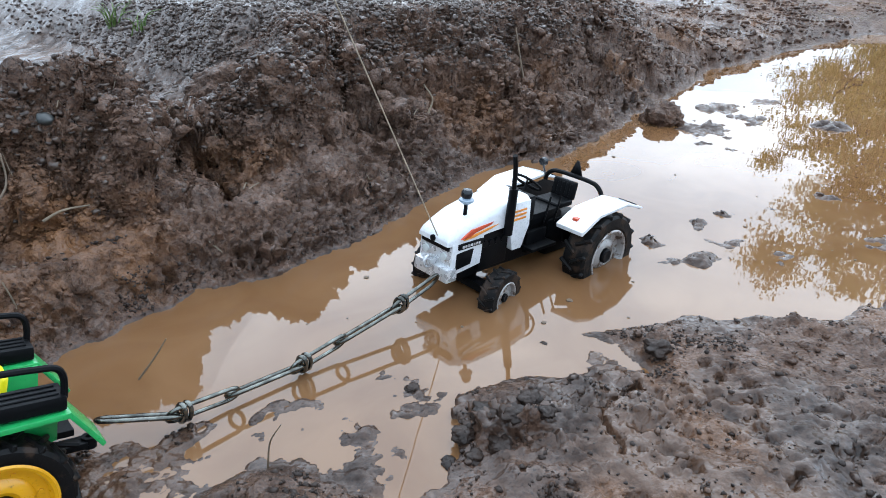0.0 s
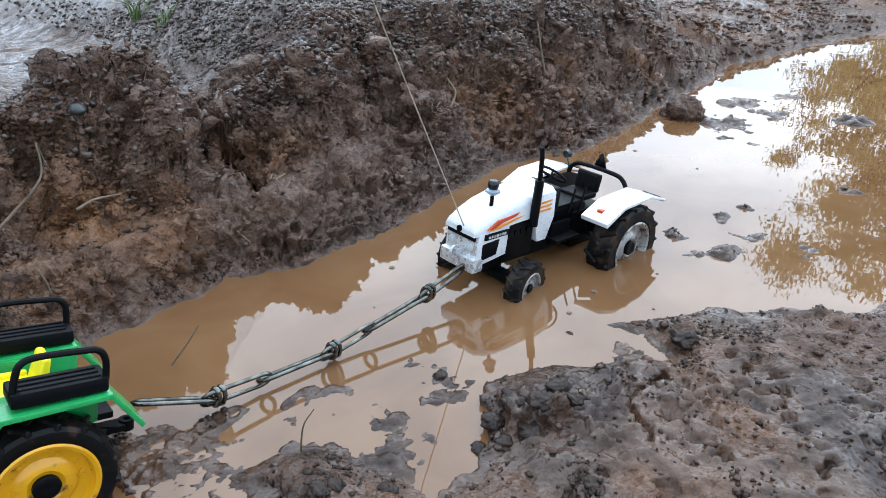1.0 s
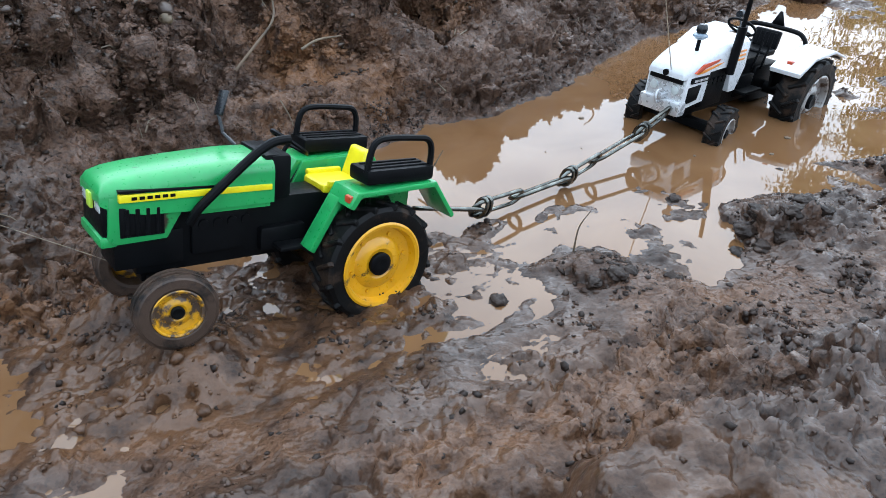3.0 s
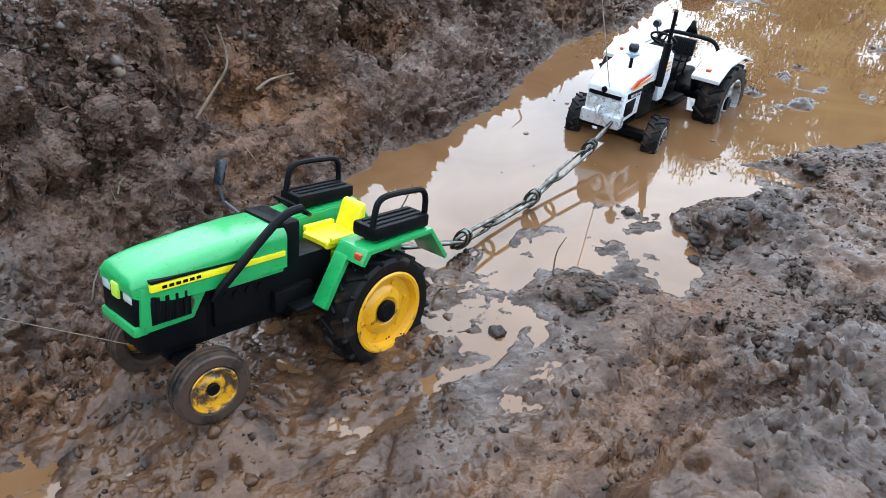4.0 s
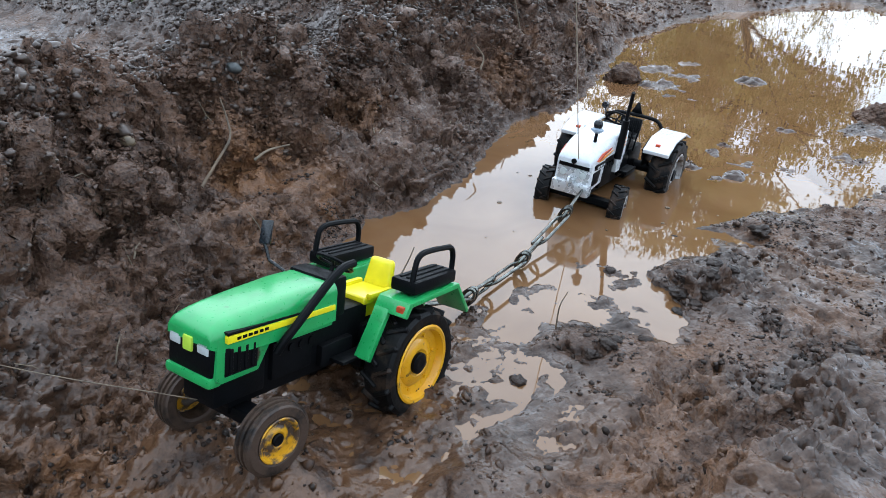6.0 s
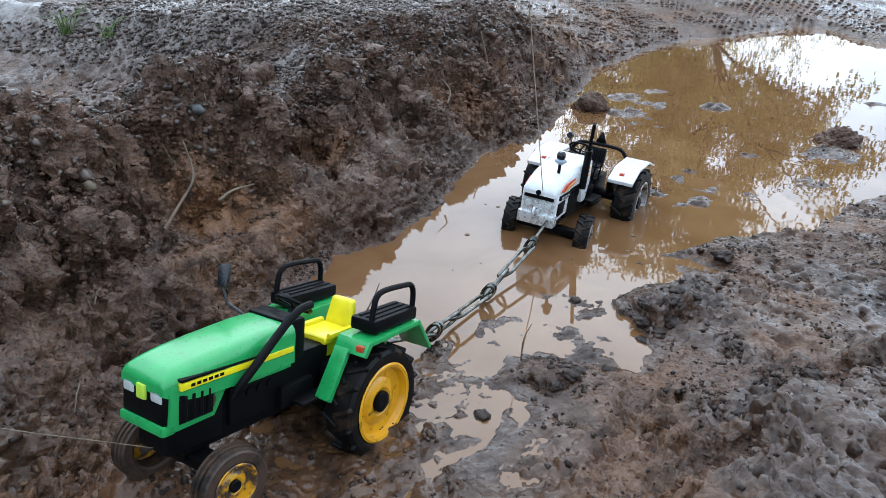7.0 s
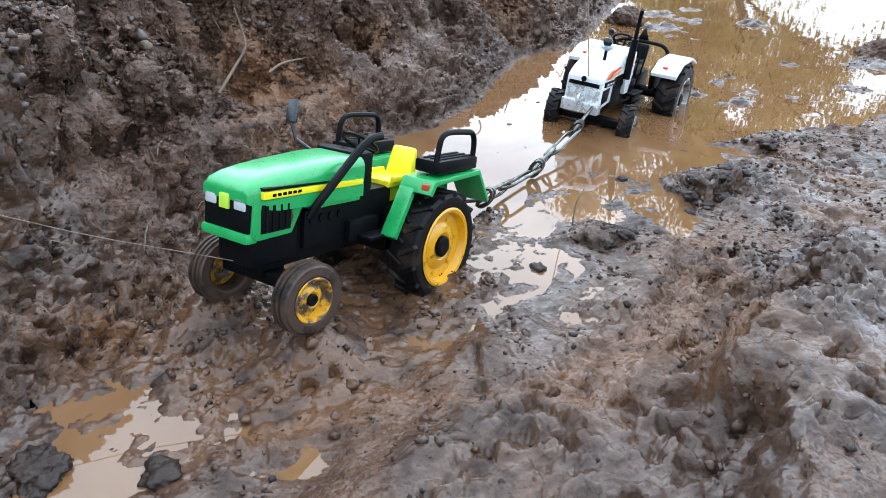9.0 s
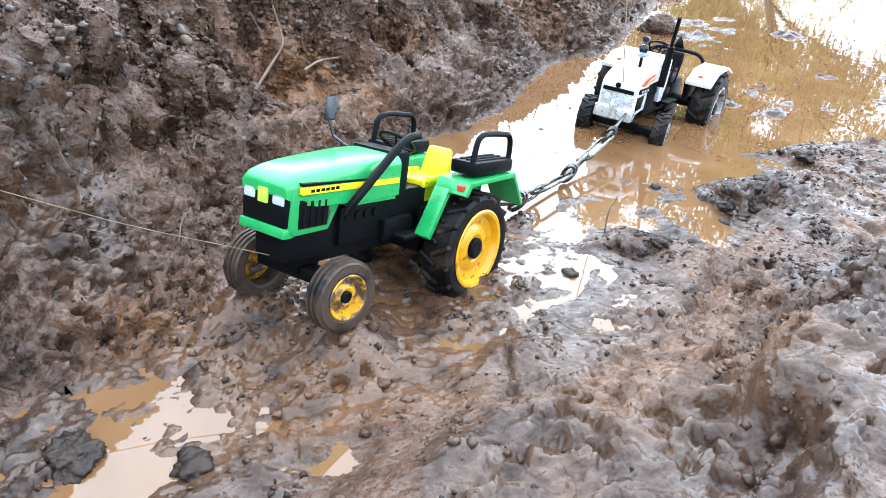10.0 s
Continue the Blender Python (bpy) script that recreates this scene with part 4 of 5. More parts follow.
    part("footboard", merge(rbox(0.016, 0.036, -0.0165, -0.0085, 0.0010, 0.0028, 0.0004), rbox(0.016, 0.036, 0.0085, 0.0165, 0.0010, 0.0028, 0.0004)), M_BLACK, t)
    part("console", merge(rbox(0.004, 0.0375, -0.0085, 0.0085, 0.008, 0.0165, 0.0012), rbox(0.030, 0.0375, -0.0100, 0.0100, 0.0160, 0.0300, 0.0015)), M_BLACK, t, "black cab floor and dash")
    ring_wheel("steering_wheel", t, (0.0265, 0, 0.0335), 0.0078, -38, M_BLACK, 0.0007)
    seat = new("seat")
    seat.parent = t
    part("cushion", rbox(-0.0060, 0.0085, -0.0080, 0.0080, 0.0165, 0.0200, 0.0014, 3), M_BLACK, seat)
    back = part("backrest", rbox(-0.0018, 0.0018, -0.0076, 0.0076, 0.0, 0.0105, 0.0014, 3), M_BLACK, seat)
    back.matrix_basis = pose(-0.0062, 0, 0.0190, 0, -10, 0)
    for k in range(5):
        rib = part("rib", rbox(0.0016, 0.0023, -0.0064 + 0.0028 * k, -0.0048 + 0.0028 * k, 0.0015, 0.0092, 0.0003, 1), M_BLACK, seat)
        rib.matrix_basis = pose(-0.0062, 0, 0.0190, 0, -10, 0)
    for k, (lx, ly) in enumerate(((0.020, 0.009), (0.024, -0.009), (0.014, 0.011))):
        part("lever", tube([(lx, ly, 0.012), (lx - 0.003, ly * 1.05, 0.0265)], 0.0006, 6), M_BLACK, t)
    # roll bar with its triangle
    arch = smooth_path([(-0.0150, -0.0200, 0.0200), (-0.0150, -0.0192, 0.0252), (-0.0150, -0.0155, 0.0288), (-0.0150, -0.0100, 0.0298), (-0.0150, 0.0, 0.0300),
                        (-0.0150, 0.0100, 0.0298), (-0.0150, 0.0155, 0.0288), (-0.0150, 0.0192, 0.0252), (-0.0150, 0.0200, 0.0200)], 4)
    part("roll_bar", tube(arch, 0.0013, 8), M_BLACK, t, "black arched roll bar")
    tri = bmesh.new()
    tv = [tri.verts.new((-0.0165 + dx, y, z)) for dx in (-0.0005, 0.0005) for y, z in ((-0.0042, 0.0303), (0.0042, 0.0303), (0.0006, 0.0385), (-0.0006, 0.0385))]
    for q in ((0, 1, 2, 3), (7, 6, 5, 4), (0, 4, 5, 1), (1, 5, 6, 2), (2, 6, 7, 3), (3, 7, 4, 0)):
        tri.faces.new([tv[i] for i in q])
    part("warning_triangle", tri, M_BLACK, t, "black triangular plate")
    part("work_lamp", merge(moved(lathe([(0, -0.0015), (0.0022, -0.0015), (0.0026, 0.0012), (0, 0.0016)], 14), pose(-0.0150, -0.0230, 0.0322, 0, 0, 90)), tube([(-0.015, -0.0200, 0.024), (-0.015, -0.0230, 0.031)], 0.0006, 6)), M_NAVY, t)
    for s in (-1, 1):
        y0, y1 = sorted((s * 0.0205, s * 0.0375))
        guard = prism([(0.0240, 0.0148), (0.0246, 0.0172), (0.0105, 0.0238), (-0.0140, 0.0254), (-0.0300, 0.0206), (-0.0300, 0.0196), (-0.0140, 0.0238), (0.0095, 0.0222), (0.0223, 0.0158)], y0, y1, 0.0004)
        part("mudguard", guard, M_WHITE, t, "white mudguard")
        part("guard_flap", prism([(-0.0285, 0.0216), (-0.0335, 0.0182), (-0.0335, 0.0174), (-0.0285, 0.0198)], *sorted((s * 0.0225, s * 0.0340)), 0.0003), M_BLACK, t)
        part("inner_panel", prism([(0.0190, 0.0160), (0.0090, 0.0212), (-0.0140, 0.0226), (-0.0260, 0.0190), (-0.0150, 0.004), (0.0150, 0.004)], *sorted((s * 0.0186, s * 0.0202)), 0.0003), M_BLACK, t)
        part("marker_lamp", rbox(0.0165, 0.0195, *sorted((s * 0.0265, s * 0.0295)), 0.0194, 0.0211, 0.0003), M_RED, t, "small red mark")
    # stack, pre-cleaner
    stack = new("exhaust_stack")
    stack.parent = t
    part("silencer", tube([(0.0545, 0.0138, 0.0150), (0.0545, 0.0142, 0.0385), (0.0547, 0.0142, 0.0395)], 0.0023, 12), M_BLACK, stack)
    part("tail_pipe", tube(smooth_path([(0.0546, 0.0142, 0.0385), (0.0552, 0.0145, 0.0450), (0.0566, 0.0152, 0.0515), (0.0588, 0.0160, 0.0570)], 4), 0.0012, 8), M_BLACK, stack)
    cleaner = new("pre_cleaner")
    cleaner.parent = t
    up = pose(0.0775, 0.0050, 0.0265, 90)
    part("stem", moved(lathe([(0, 0), (0.0010, 0), (0.0010, 0.0085), (0, 0.0085)], 12), up), M_BLACK, cleaner)
    part("bowl", moved(lathe([(0, 0.0062), (0.0021, 0.0066), (0.0037, 0.0080), (0.0036, 0.0088), (0.0024, 0.0096), (0, 0.0097)], 24), up), M_GREYBLUE, cleaner, "grey blue plastic bowl")
    part("cap", moved(lathe([(0, 0.0094), (0.0022, 0.0096), (0.0027, 0.0108), (0.0027, 0.0124), (0.0020, 0.0138), (0, 0.0142)], 24), up), M_NAVY, cleaner)
    part("tow_eye", merge(rbox(0.0900, 0.0955, -0.0022, 0.0022, 0.0042, 0.0068, 0.0006), tube([(0.0945 + 0.0030 * math.cos(a), 0, 0.0055 + 0.0030 * math.sin(a)) for a in np.linspace(0, 2 * math.pi, 14)[:-1]], 0.0008, 6, closed=True)), M_SILVER, t)
    for s in (-1, 1):
        wheel(t, (0, s * 0.0328, -0.0012), s, 0.0238, 0.0145, 0.0150, M_TYRE, M_RIM_GREY, 15, M_BLACK, spin=0.1)
        wheel(t, (0.0675, s * 0.0240, -0.0112), s, 0.0138, 0.0088, 0.0084, M_TYRE, M_RIM_GREY, 14, M_BLACK, spin=0.3, steer=10)
    return tagged(t, "white toy tractor with muddy black tyres, bogged in brown water", "toy tractor", "toy tractors")


GREEN_AT = Matrix.Translation((-0.1505, 0.1680, 0.0130)) @ Matrix.Rotation(radians(221.5), 4, "Z") @ Matrix.Rotation(radians(-12.0), 4, "Y") @ Matrix.Rotation(radians(3.5), 4, "X")
WHITE_AT = Matrix.Translation((0.0550, 0.3650, 0.0085)) @ Matrix.Rotation(radians(224.3), 4, "Z") @ Matrix.Rotation(radians(-5.0), 4, "Y") @ Matrix.Rotation(radians(-2.2), 4, "X")
green = green_tractor()
green.matrix_basis = GREEN_AT
white = white_tractor()
white.matrix_basis = WHITE_AT


# ---- tow chain and strings ----
def chain_link(length, width, wire, knot):
    """A long link of bent wire; one end is bound by two turns of the wire."""
    n, pts = 8, []
    half = length / 2 - width / 2
    for i in range(n + 1):
        a = -math.pi / 2 + math.pi * i / n
        pts.append((half + width / 2 * math.cos(a), width / 2 * math.sin(a), 0))
    for i in range(n + 1):
        a = math.pi / 2 + math.pi * i / n
        pts.append((-half + width / 2 * math.cos(a), width / 2 * math.sin(a), 0))
    bits = [tube(pts, wire, 8, closed=True)]
    if knot:
        for k in (0, 1):
            x = half - 0.0010 - 0.0022 * k
            ring = [(x + 0.0006 * math.sin(a), (width / 2 + wire * 1.4) * math.cos(a), wire * 2.6 * math.sin(a)) for a in np.linspace(0, 2 * math.pi, 17)[:-1]]
            bits.append(tube(ring, wire, 6, closed=True))
    return merge(*bits)


JOINTS = [(-0.0092, 0.2905, 0.0165), (-0.0262, 0.2715, 0.0122), (-0.0480, 0.2505, 0.0085), (-0.0640, 0.2345, 0.0060), (-0.0850, 0.2165, 0.0064), (-0.1020, 0.2010, 0.0082), (-0.1240, 0.1940, 0.0120)]
chain = new("tow_chain")
for k, (a, b) in enumerate(zip(JOINTS, JOINTS[1:])):
    a, b = Vector(a), Vector(b)
    d = b - a
    ob = part("chain_link", chain_link(d.length + 0.0052, 0.0086, 0.00090, k % 2 == 0), M_STEEL, chain, smooth=60)
    ob.matrix_basis = Matrix.Translation((a + b) / 2) @ d.to_track_quat("X", "Z").to_matrix().to_4x4() @ Matrix.Rotation(radians(28 if k % 2 else 62), 4, "X")
tagged(chain, "tow chain of long bent wire links joining both tractors", "chain")

nose = WHITE_AT @ Vector((0.0905, 0.002, 0.0165))
tagged(part("pull_string", tube([nose, nose + Vector((-0.275, -0.335, 0.90)) * 0.9], 0.00030, 6), M_STRING), "thin pale string rising taut from the white bonnet", "string")
gnose = GREEN_AT @ Vector((0.0800, 0.0, 0.0050))
tagged(part("pull_string", tube(smooth_path([gnose, gnose + Vector((-0.06, 0.012, 0.014)), gnose + Vector((-0.16, 0.03, 0.05)), gnose + Vector((-0.42, 0.07, 0.17))], 5), 0.00016, 6), M_STRAW), "thin pale string running from the green nose", "string")


# ---- loose things on the ground ----
def lump(size, seed, sub=2, rough=0.35, squash=0.75):
    bm = bmesh.new()
    bmesh.ops.create_icosphere(bm, subdivisions=sub, radius=1.0)
    o = Vector((seed * 3.7, seed * 1.3, seed * 7.1))
    for v in bm.verts:
        k = 1 + rough * noise.noise(v.co * 1.3 + o) + rough * 0.7 * abs(noise.noise(v.co * 2.9 + o)) + rough * 0.42 * abs(noise.noise(v.co * 5.3 + o)) + rough * 0.26 * abs(noise.noise(v.co * 11.0 + o)) + rough * 0.22 * noise.noise(v.co * 21.0 + o)
        v.co = Vector((v.co.x * k, v.co.y * k, v.co.z * k * squash)) * size
    return bm


CLODS = [((0.186, 0.620), 0.0165, 1), ((-0.165, 0.500), 0.022, 2), ((-0.261, 0.076), 0.0064, 3), ((-0.230, 0.067), 0.0046, 4), ((0.355, 0.452), 0.016, 5), ((0.087, 0.250), 0.0045, 6), ((-0.093, 0.150), 0.0030, 9),
         ((0.004, 0.196), 0.0036, 10), ((0.012, 0.204), 0.0044, 11), ((0.022, 0.199), 0.0040, 12), ((0.017, 0.190), 0.0034, 13), ((0.008, 0.187), 0.0030, 14), ((0.029, 0.207), 0.0034, 15),
         ((-0.001, 0.186), 0.0028, 16), ((0.034, 0.199), 0.0028, 17), ((-0.052, 0.157), 0.0030, 18), ((-0.047, 0.160), 0.0024, 19), ((-0.060, 0.155), 0.0022, 20), ((0.040, 0.262), 0.0030, 21),
         ((-0.016, 0.228), 0.0030, 22), ((-0.024, 0.224), 0.0024, 23), ((-0.031, 0.163), 0.0026, 24), ((-0.010, 0.112), 0.0036, 25), ((0.002, 0.118), 0.0030, 26), ((0.052, 0.136), 0.0034, 27)]
for (cx, cy), size, seed in CLODS:
    ob = part("mud_clod", lump(size, seed, 5 if size > 0.006 else 4, 0.40 if size > 0.015 else 0.55, 0.55 if size < 0.008 else 0.8), M_MUD if size > 0.015 else M_CLOD, smooth=180)
    ob.matrix_basis = pose(cx, cy, max(height(cx, cy), -0.002) + size * (0.22 if size > 0.008 else 0.06), 0, 0, 40 * seed)
    tagged(ob, "lump of dark wet mud lying on the ground", "mud clod", "mud clods")

for (cx, cy), size, seed, mat, text in (((-0.1975, 0.3275), 0.0038, 21, M_PEBBLE, "smooth blue grey pebble set in the muddy bank"), ((-0.2440, 0.2680), 0.0030, 22, M_TANSTONE, "tan pebble stuck in the bank"),
                                        ((-0.2470, 0.2740), 0.0042, 23, M_STONE, "grey stone on the crest of the bank"), ((-0.2700, 0.2840), 0.0036, 24, M_STONE, "dark grey stone on the crest of the bank")):
    ob = part("pebble", lump(size, seed, 3, 0.18, 0.7), mat, smooth=180)
    ob.matrix_basis = pose(cx, cy, height(cx, cy) + size * 0.25, 20, 10, 50)
    tagged(ob, text, "pebble", "pebbles")


def twig(points, r, mat, text, end=None):
    ob = part("twig", tube(smooth_path(points, 5), r, 7, taper=end or r * 0.5), mat)
    return tagged(ob, text, "twig", "twigs")


twig([(-0.2147, 0.2645, 0.0440), (-0.2070, 0.2750, 0.0530), (-0.2010, 0.2840, 0.0605), (-0.2015, 0.2930, 0.0660), (-0.2045, 0.2985, 0.0770)], 0.0008, M_TWIG, "bent bare brown twig leaning on the bank")
twig([(-0.1905, 0.2940, 0.0455), (-0.1830, 0.2985, 0.0490), (-0.1720, 0.3035, 0.0498)], 0.0008, M_STRAW, "pale broken stalk lying on the mud")
twig([(-0.0180, 0.4720, 0.0480), (-0.0150, 0.4760, 0.0570), (-0.0210, 0.4800, 0.0660)], 0.0008, M_STRAW, "pale bent stalk on the bank")
twig([(-0.1280, 0.2300, 0.0030), (-0.1215, 0.2350, 0.0110), (-0.1175, 0.2390, 0.0170)], 0.0005, M_TWIG, "thin dark twig standing in the water")
twig([(-0.0640, 0.1830, 0.0000), (-0.0625, 0.1850, 0.0100), (-0.0585, 0.1870, 0.0160)], 0.0004, M_TWIG, "thin dark twig standing in wet mud")
twig([(0.060, 0.585, 0.030), (0.055, 0.590, 0.055), (0.050, 0.600, 0.085)], 0.0012, M_TWIG, "dark root in the bank")


def scatter(name, count, keep, sizes, mat, text, cat, seed, sub=1, sink=0.3, flat=(0.55, 0.9)):
    """Many small stones or crumbs pressed into the ground, as one mesh."""
    rng = np.random.default_rng(seed)
    base = bmesh.new()
    bmesh.ops.create_icosphere(base, subdivisions=sub, radius=1.0)
    bv = np.array([v.co[:] for v in base.verts])
    bf = np.array([[v.index for v in f.verts] for f in base.faces])
    base.free()
    cell = np.outer(np.gradient(GY), np.gradient(GX)) / np.maximum(NORM[..., 2], 0.2)
    chance = (keep(SURF[..., 0], SURF[..., 1], SURF[..., 2]) * cell).ravel()
    at = rng.choice(len(chance), count, p=chance / chance.sum())
    pos = SURF.reshape(-1, 3)[at]
    out = NORM.reshape(-1, 3)[at]
    n = count
    size = sizes[0] * (sizes[1] / sizes[0]) ** (rng.uniform(0, 1, n) ** 2.0)
    warp = 1 + 0.38 * rng.standard_normal((n, len(bv), 1)).clip(-1.2, 1.2)
    dims = np.stack([rng.uniform(0.75, 1.35, n), rng.uniform(0.75, 1.25, n), rng.uniform(*flat, n)], -1)[:, None]
    a = rng.uniform(0, 2 * math.pi, n)
    c, s = np.cos(a)[:, None], np.sin(a)[:, None]
    v = bv[None] * warp * dims
    v = np.stack([v[..., 0] * c - v[..., 1] * s, v[..., 0] * s + v[..., 1] * c, v[..., 2]], -1) * size[:, None, None]
    v += (pos + out * (size * sink)[:, None] + rng.uniform(-0.0006, 0.0006, (n, 3)))[:, None]
    f = bf[None] + (np.arange(n) * len(bv))[:, None, None]
    me = bpy.data.meshes.new(name)
    me.vertices.add(n * len(bv))
    me.vertices.foreach_set("co", v.astype(np.float32).ravel())
    me.loops.add(f.size)
    me.loops.foreach_set("vertex_index", f.astype(np.int32).ravel())
    me.polygons.add(n * len(bf))
    me.polygons.foreach_set("loop_start", np.arange(0, f.size, 3, dtype=np.int32))
    me.update(calc_edges=True)
    att = me.color_attributes.new("soil", "FLOAT_COLOR", "POINT")
    soil = np.stack([a.ravel()[at] for a in (GRAVEL, CLAY, WET)] + [np.ones(n)], -1)
    att.data.foreach_set("color", np.repeat(soil, len(bv), 0).astype(np.float32).ravel())
    me.materials.append(mat)
    return tagged(new(name, me), text, cat, kind="stuff")


def zone(x, y, x0, x1, y0, y1):
    return (x > x0) & (x < x1) & (y > y0) & (y < y1)


scatter("gravel", 17000, lambda x, y, z: zone(x, y, -0.36, 0.36, 0.08, 0.80) * (0.75 * GRAVEL * ease((z - 0.05) / 0.03) + 0.10 * (z > 0.040)) * (vnoise(x / 0.03, y / 0.03, 71) * 0.5 + 0.6), (0.0005, 0.0024), M_STONE, "small muddy gravel bedded in the bank", "gravel", 5, 1, 0.2)
scatter("far_gravel", 12000, lambda x, y, z: zone(x, y, -0.95, 0.4, 0.36, 1.6) * (GRAVEL > 0.3) * (z < 0.08) * np.exp(-np.hypot(x, y) * 1.5), (0.0007, 0.0030), M_STONE, "wet grey gravel on the flat behind the bank", "gravel", 6, 1, 0.1)
scatter("far_crumbs", 7000, lambda x, y, z: zone(x, y, 0.0, 1.2, 0.50, 1.5) * (z > 0.004) * np.clip(vnoise(x / 0.05, y / 0.05, 79) + 0.5, 0, 1) * np.exp(-((y - 0.5 - x) / 0.5) ** 2), (0.0012, 0.0050), M_MUD, "crumbling wet soil of the far bank", "mud crumbs", 9, 1, 0.1)
scatter("mud_crumbs", 26000, lambda x, y, z: zone(x, y, -0.34, 0.34, 0.0, 0.56) * (z > 0.001) * (0.10 + 1.2 * (z > 0.034)) * np.clip(vnoise(x / 0.02, y / 0.02, 77) + 0.15, 0, 1), (0.0004, 0.0024), M_MUD, "crumbs of wet mud", "mud crumbs", 7, 1, 0.0)


scatter("dark_crumbs", 15000, lambda x, y, z: zone(x, y, -0.30, 0.42, -0.02, 0.46) * (z > 0.0012) * (GRAVEL < 0.1) * (WET > 0.45) * (0.10 + np.clip(1.6 * vnoise(x / 0.017, y / 0.017, 83) + 0.9 * vnoise(x / 0.05, y / 0.05, 84) - 0.40, 0, 2)) * (0.25 + 0.75 * ease((y + 0.3 * x - 0.03) / 0.06)), (0.0004, 0.0014), M_CLOD, "dark crumbs of mud pressed into the wet flat", "mud crumbs", 15, 1, -0.25, (0.6, 1.0))
scatter("bank_stones", 3200, lambda x, y, z: zone(x, y, -0.34, 0.30, 0.10, 0.70) * GRAVEL * ease((z - 0.055) / 0.03) * np.clip(vnoise(x / 0.025, y / 0.025, 85) + 0.35, 0, 1), (0.0009, 0.0026), M_STONE, "rounded muddy stones on the crest of the bank", "gravel", 16, 2, 0.25, (0.6, 0.95))

rng_bits = np.random.default_rng(12)
bits = []
for _ in range(90):
    x, y = rng_bits.uniform(-0.10, 0.45), rng_bits.uniform(0.20, 0.62)
    if height(x, y) < -0.002:
        bits.append(moved(lump(rng_bits.uniform(0.0004, 0.0016), float(rng_bits.uniform(0, 50)), 1, 0.4, 0.35), pose(x, y, 0.0002, 0, 0, rng_bits.uniform(0, 180))))
tagged(part("floating_bits", merge(*bits), M_TWIG), "dark specks of litter floating on the puddle", "litter", kind="stuff")


def straws(count, seed):
    rng = np.random.default_rng(seed)
    bits = []
    px, py = rng.uniform(-0.30, 0.15, count * 4), rng.uniform(0.15, 0.62, count * 4)
    spots = [(x, y, height(x, y)) for x, y in zip(px, py)]
    for x, y, h in [s for s in spots if s[2] > 0.012][:count]:
        a, ln = rng.uniform(0, 6.28), rng.uniform(0.003, 0.011)
        dx, dy = math.cos(a) * ln / 2, math.sin(a) * ln / 2
        bits.append(tube([(x - dx, y - dy, height(x - dx, y - dy) + 0.0008), (x, y, h + 0.0016), (x + dx, y + dy, height(x + dx, y + dy) + 0.0008)], rng.uniform(0.0002, 0.00045), 4))
    return merge(*bits)


tagged(part("straw_litter", straws(110, 3), M_STRAW), "scattered bits of pale straw and roots", "straw", kind="stuff")


def tuft(n, ln, seed):
    rng = random.Random(seed)
    bits = []
    for _ in range(n):
        a, lean = rng.uniform(0, 6.28), rng.uniform(0.2, 1.0)
        x, y = rng.uniform(-0.006, 0.006), rng.uniform(-0.006, 0.006)
        h = ln * rng.uniform(0.5, 1.0)
        bits.append(tube(smooth_path([(x, y, -0.002), (x + math.cos(a) * h * lean * 0.4, y + math.sin(a) * h * lean * 0.4, h * 0.6), (x + math.cos(a) * h * lean, y + math.sin(a) * h * lean, h * 0.75)], 4), 0.0008, 4, taper=0.0001))
    return merge(*bits)


for gx, gy, n, ln, seed in ((-0.268, 0.50, 12, 0.016, 1), (-0.33, 0.70, 14, 0.040, 2), (-0.290, 0.66, 8, 0.03, 3)):
    ob = part("grass_tuft", tuft(n, ln, seed), M_GRASS)
    ob.matrix_basis = pose(gx, gy, height(gx, gy))
    tagged(ob, "small tuft of green grass blades in gravel", "grass", "grass tufts")


# ---- what the water mirrors: trees far off ----
def limb(a, b, r0, r1, rng, steps=5):
    a, b = Vector(a), Vector(b)
    pts = []
    for i in range(steps + 1):
        p = a.lerp(b, i / steps)
        if 0 < i < steps:
            p += Vector((rng.uniform(-1, 1), rng.uniform(-1, 1), rng.uniform(-0.5, 0.5))) * (b - a).length * 0.06
        pts.append(p)
    return tube(pts, r0, 6, taper=r1), pts


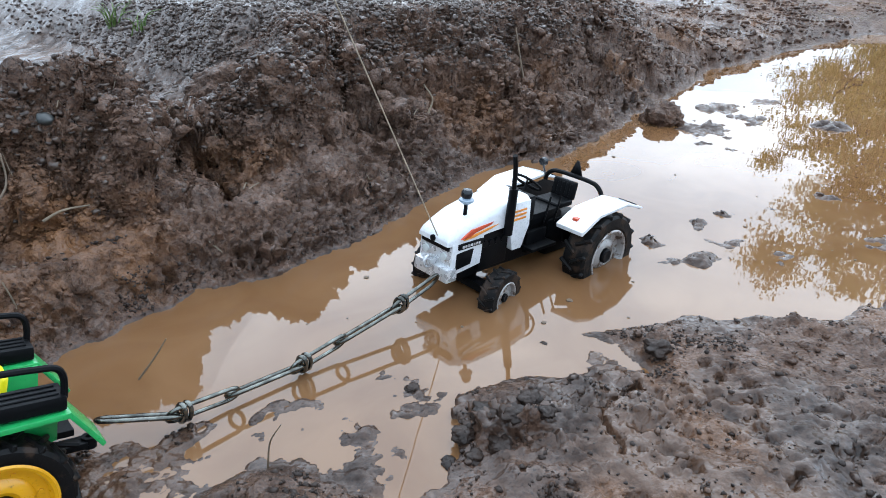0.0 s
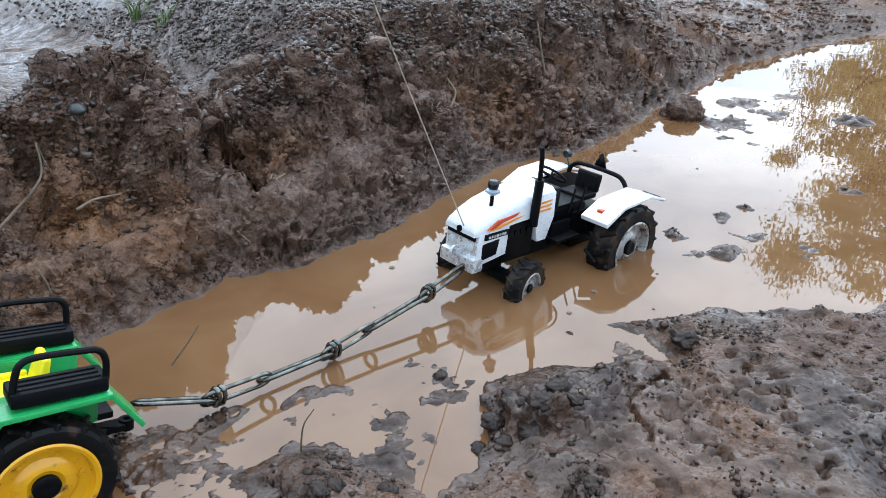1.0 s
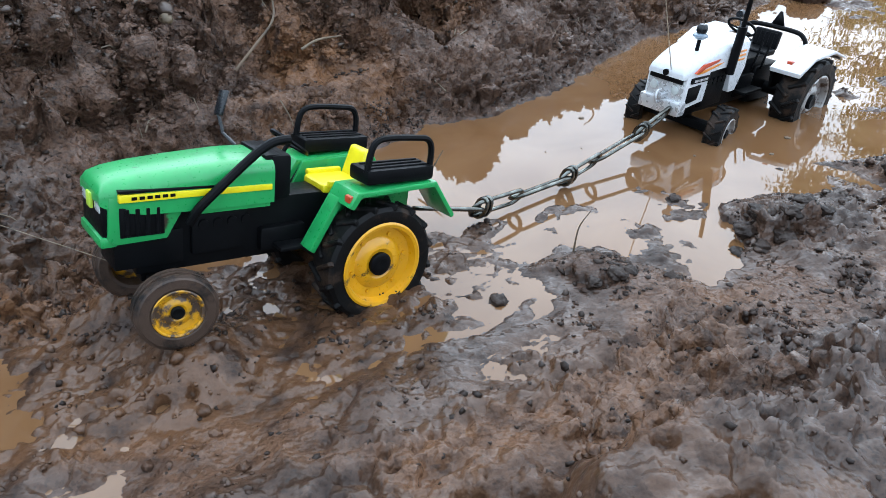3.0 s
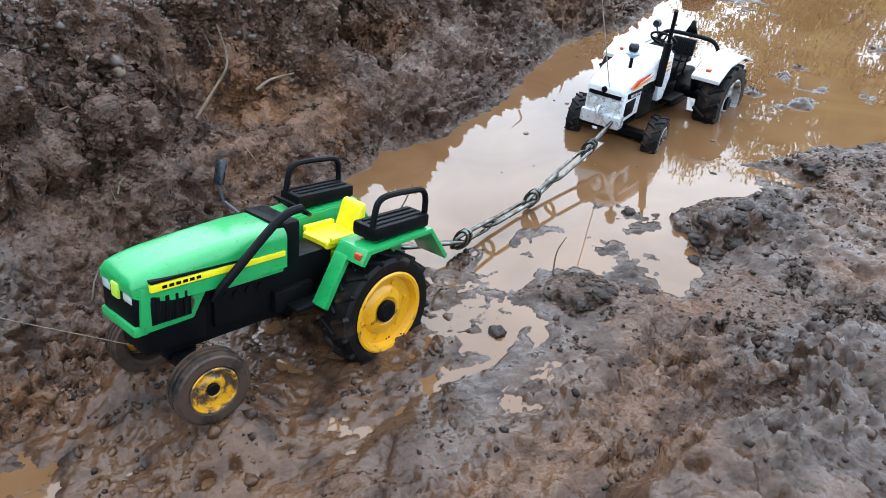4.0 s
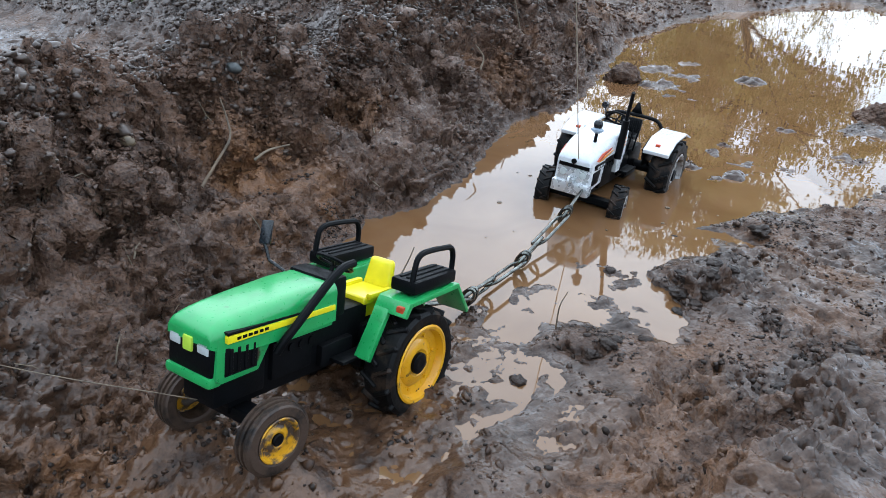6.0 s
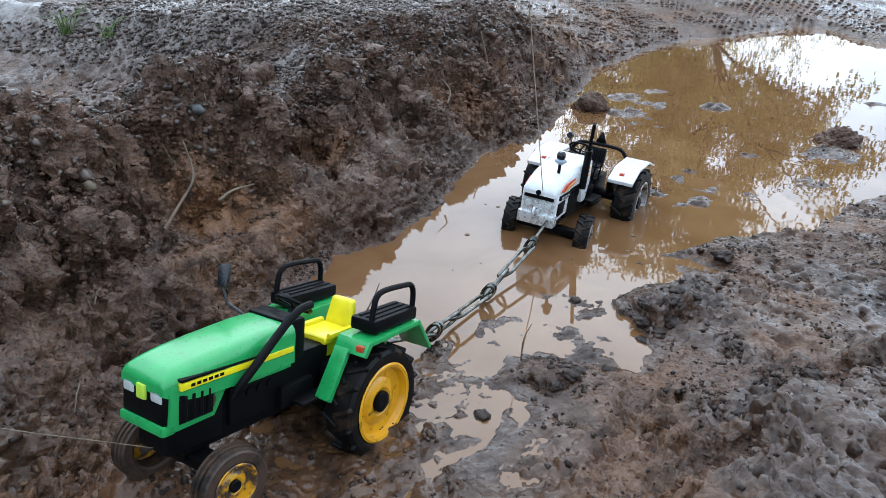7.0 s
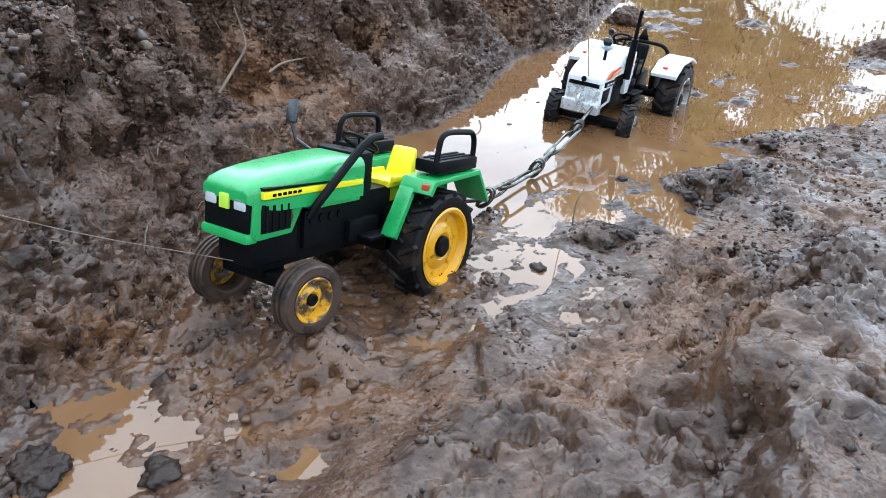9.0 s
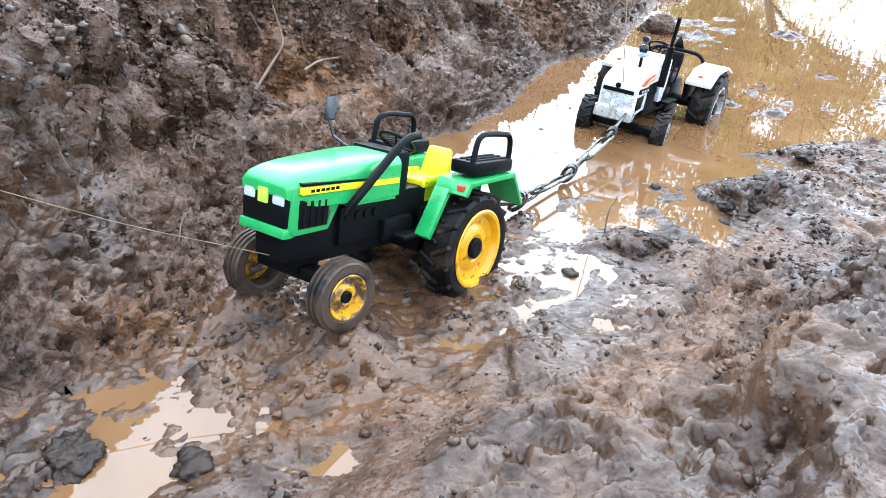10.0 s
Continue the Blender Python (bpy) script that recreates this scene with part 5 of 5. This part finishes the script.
def tree(at, tall, spread_m, leaves, seed):
    rng = random.Random(seed)
    t = new("tree")
    bits, tips = [], []
    tb, tp = limb((0, 0, -0.2), (rng.uniform(-0.2, 0.2), 0.0, tall * 0.55), 0.055, 0.03, rng, 6)
    bits.append(tb)
    for k in range(15):
        base = tp[2 + k % 5]
        a = 2.4 * k + rng.uniform(-0.3, 0.3)
        out = spread_m * rng.uniform(0.55, 1.0)
        end = Vector((math.cos(a) * out, math.sin(a) * out, base.z + tall * rng.uniform(0.0, 0.42)))
        lb, lp = limb(base, end, 0.026, 0.010, rng)
        bits.append(lb)
        for j in range(5):
            q = lp[1 + j % 5]
            e2 = q + Vector((rng.uniform(-1, 1), rng.uniform(-1, 1), rng.uniform(-0.35, 0.8))) * spread_m * 0.45
            sb, sp = limb(q, e2, 0.010, 0.004, rng, 4)
            bits.append(sb)
            for i in range(4):
                q3 = sp[1 + i % 4]
                e3 = q3 + Vector((rng.uniform(-1, 1), rng.uniform(-1, 1), rng.uniform(-0.5, 0.6))) * spread_m * 0.22
                bits.append(limb(q3, e3, 0.005, 0.002, rng, 2)[0])
                tips.append((q3, e3))
    part("trunk", merge(*bits), M_BARK, t, smooth=60)
    lv, lf = [], []
    for i in range(leaves):
        q, e = rng.choice(tips)
        p = q.lerp(e, rng.uniform(0.1, 1.15)) + Vector((rng.gauss(0, 0.09), rng.gauss(0, 0.09), rng.gauss(0, 0.09)))
        m = Euler((rng.uniform(0, 6.28), rng.uniform(0, 6.28), rng.uniform(0, 6.28))).to_matrix()
        s = rng.uniform(0.018, 0.042)
        k = len(lv)
        for c in ((-1, 0, 0), (0, -0.45, 0.08), (1, 0, 0), (0, 0.45, 0.08)):
            lv.append(p + m @ (Vector(c) * s))
        lf.append((k, k + 1, k + 2, k + 3))
    me = bpy.data.meshes.new("crown")
    me.from_pydata([v[:] for v in lv], [], lf)
    me.materials.append(M_LEAF)
    crown = new("crown", me)
    crown.parent = t
    t.matrix_basis = Matrix.Translation(at)
    return tagged(t, "thin-leaved autumn tree far off, mirrored in the water", "tree", "trees")


tree((5.85, 8.0, 0.0), 6.2, 1.95, 64000, 4)
tree((7.3, 11.9, 0.0), 4.1, 1.75, 45000, 6)
tree((12.4, 15.2, 0.0), 3.0, 2.0, 16000, 9)


def hedge():
    rng = random.Random(8)
    lv, lf = [], []
    for i in range(16000):
        az = radians(rng.uniform(-75, 60))
        r = rng.uniform(17, 20)
        tall = 2.0 + 0.7 * math.sin(az * 9) + 0.5 * math.sin(az * 23 + 1)
        if az > radians(42):
            tall *= 0.5
        z = tall * rng.random() ** 0.8
        p = Vector((math.sin(az) * r, math.cos(az) * r, z))
        m = Euler((rng.uniform(0, 6.28), rng.uniform(0, 6.28), rng.uniform(0, 6.28))).to_matrix()
        s = rng.uniform(0.10, 0.22)
        k = len(lv)
        for c in ((-1, 0, 0), (0, -0.6, 0.1), (1, 0, 0), (0, 0.6, 0.1)):
            lv.append(p + m @ (Vector(c) * s))
        lf.append((k, k + 1, k + 2, k + 3))
    me = bpy.data.meshes.new("far_woods")
    me.from_pydata([v[:] for v in lv], [], lf)
    me.materials.append(M_HEDGE)
    return tagged(new("far_woods", me), "dark leafy growth along the far edge", "woods", kind="stuff")


hedge()
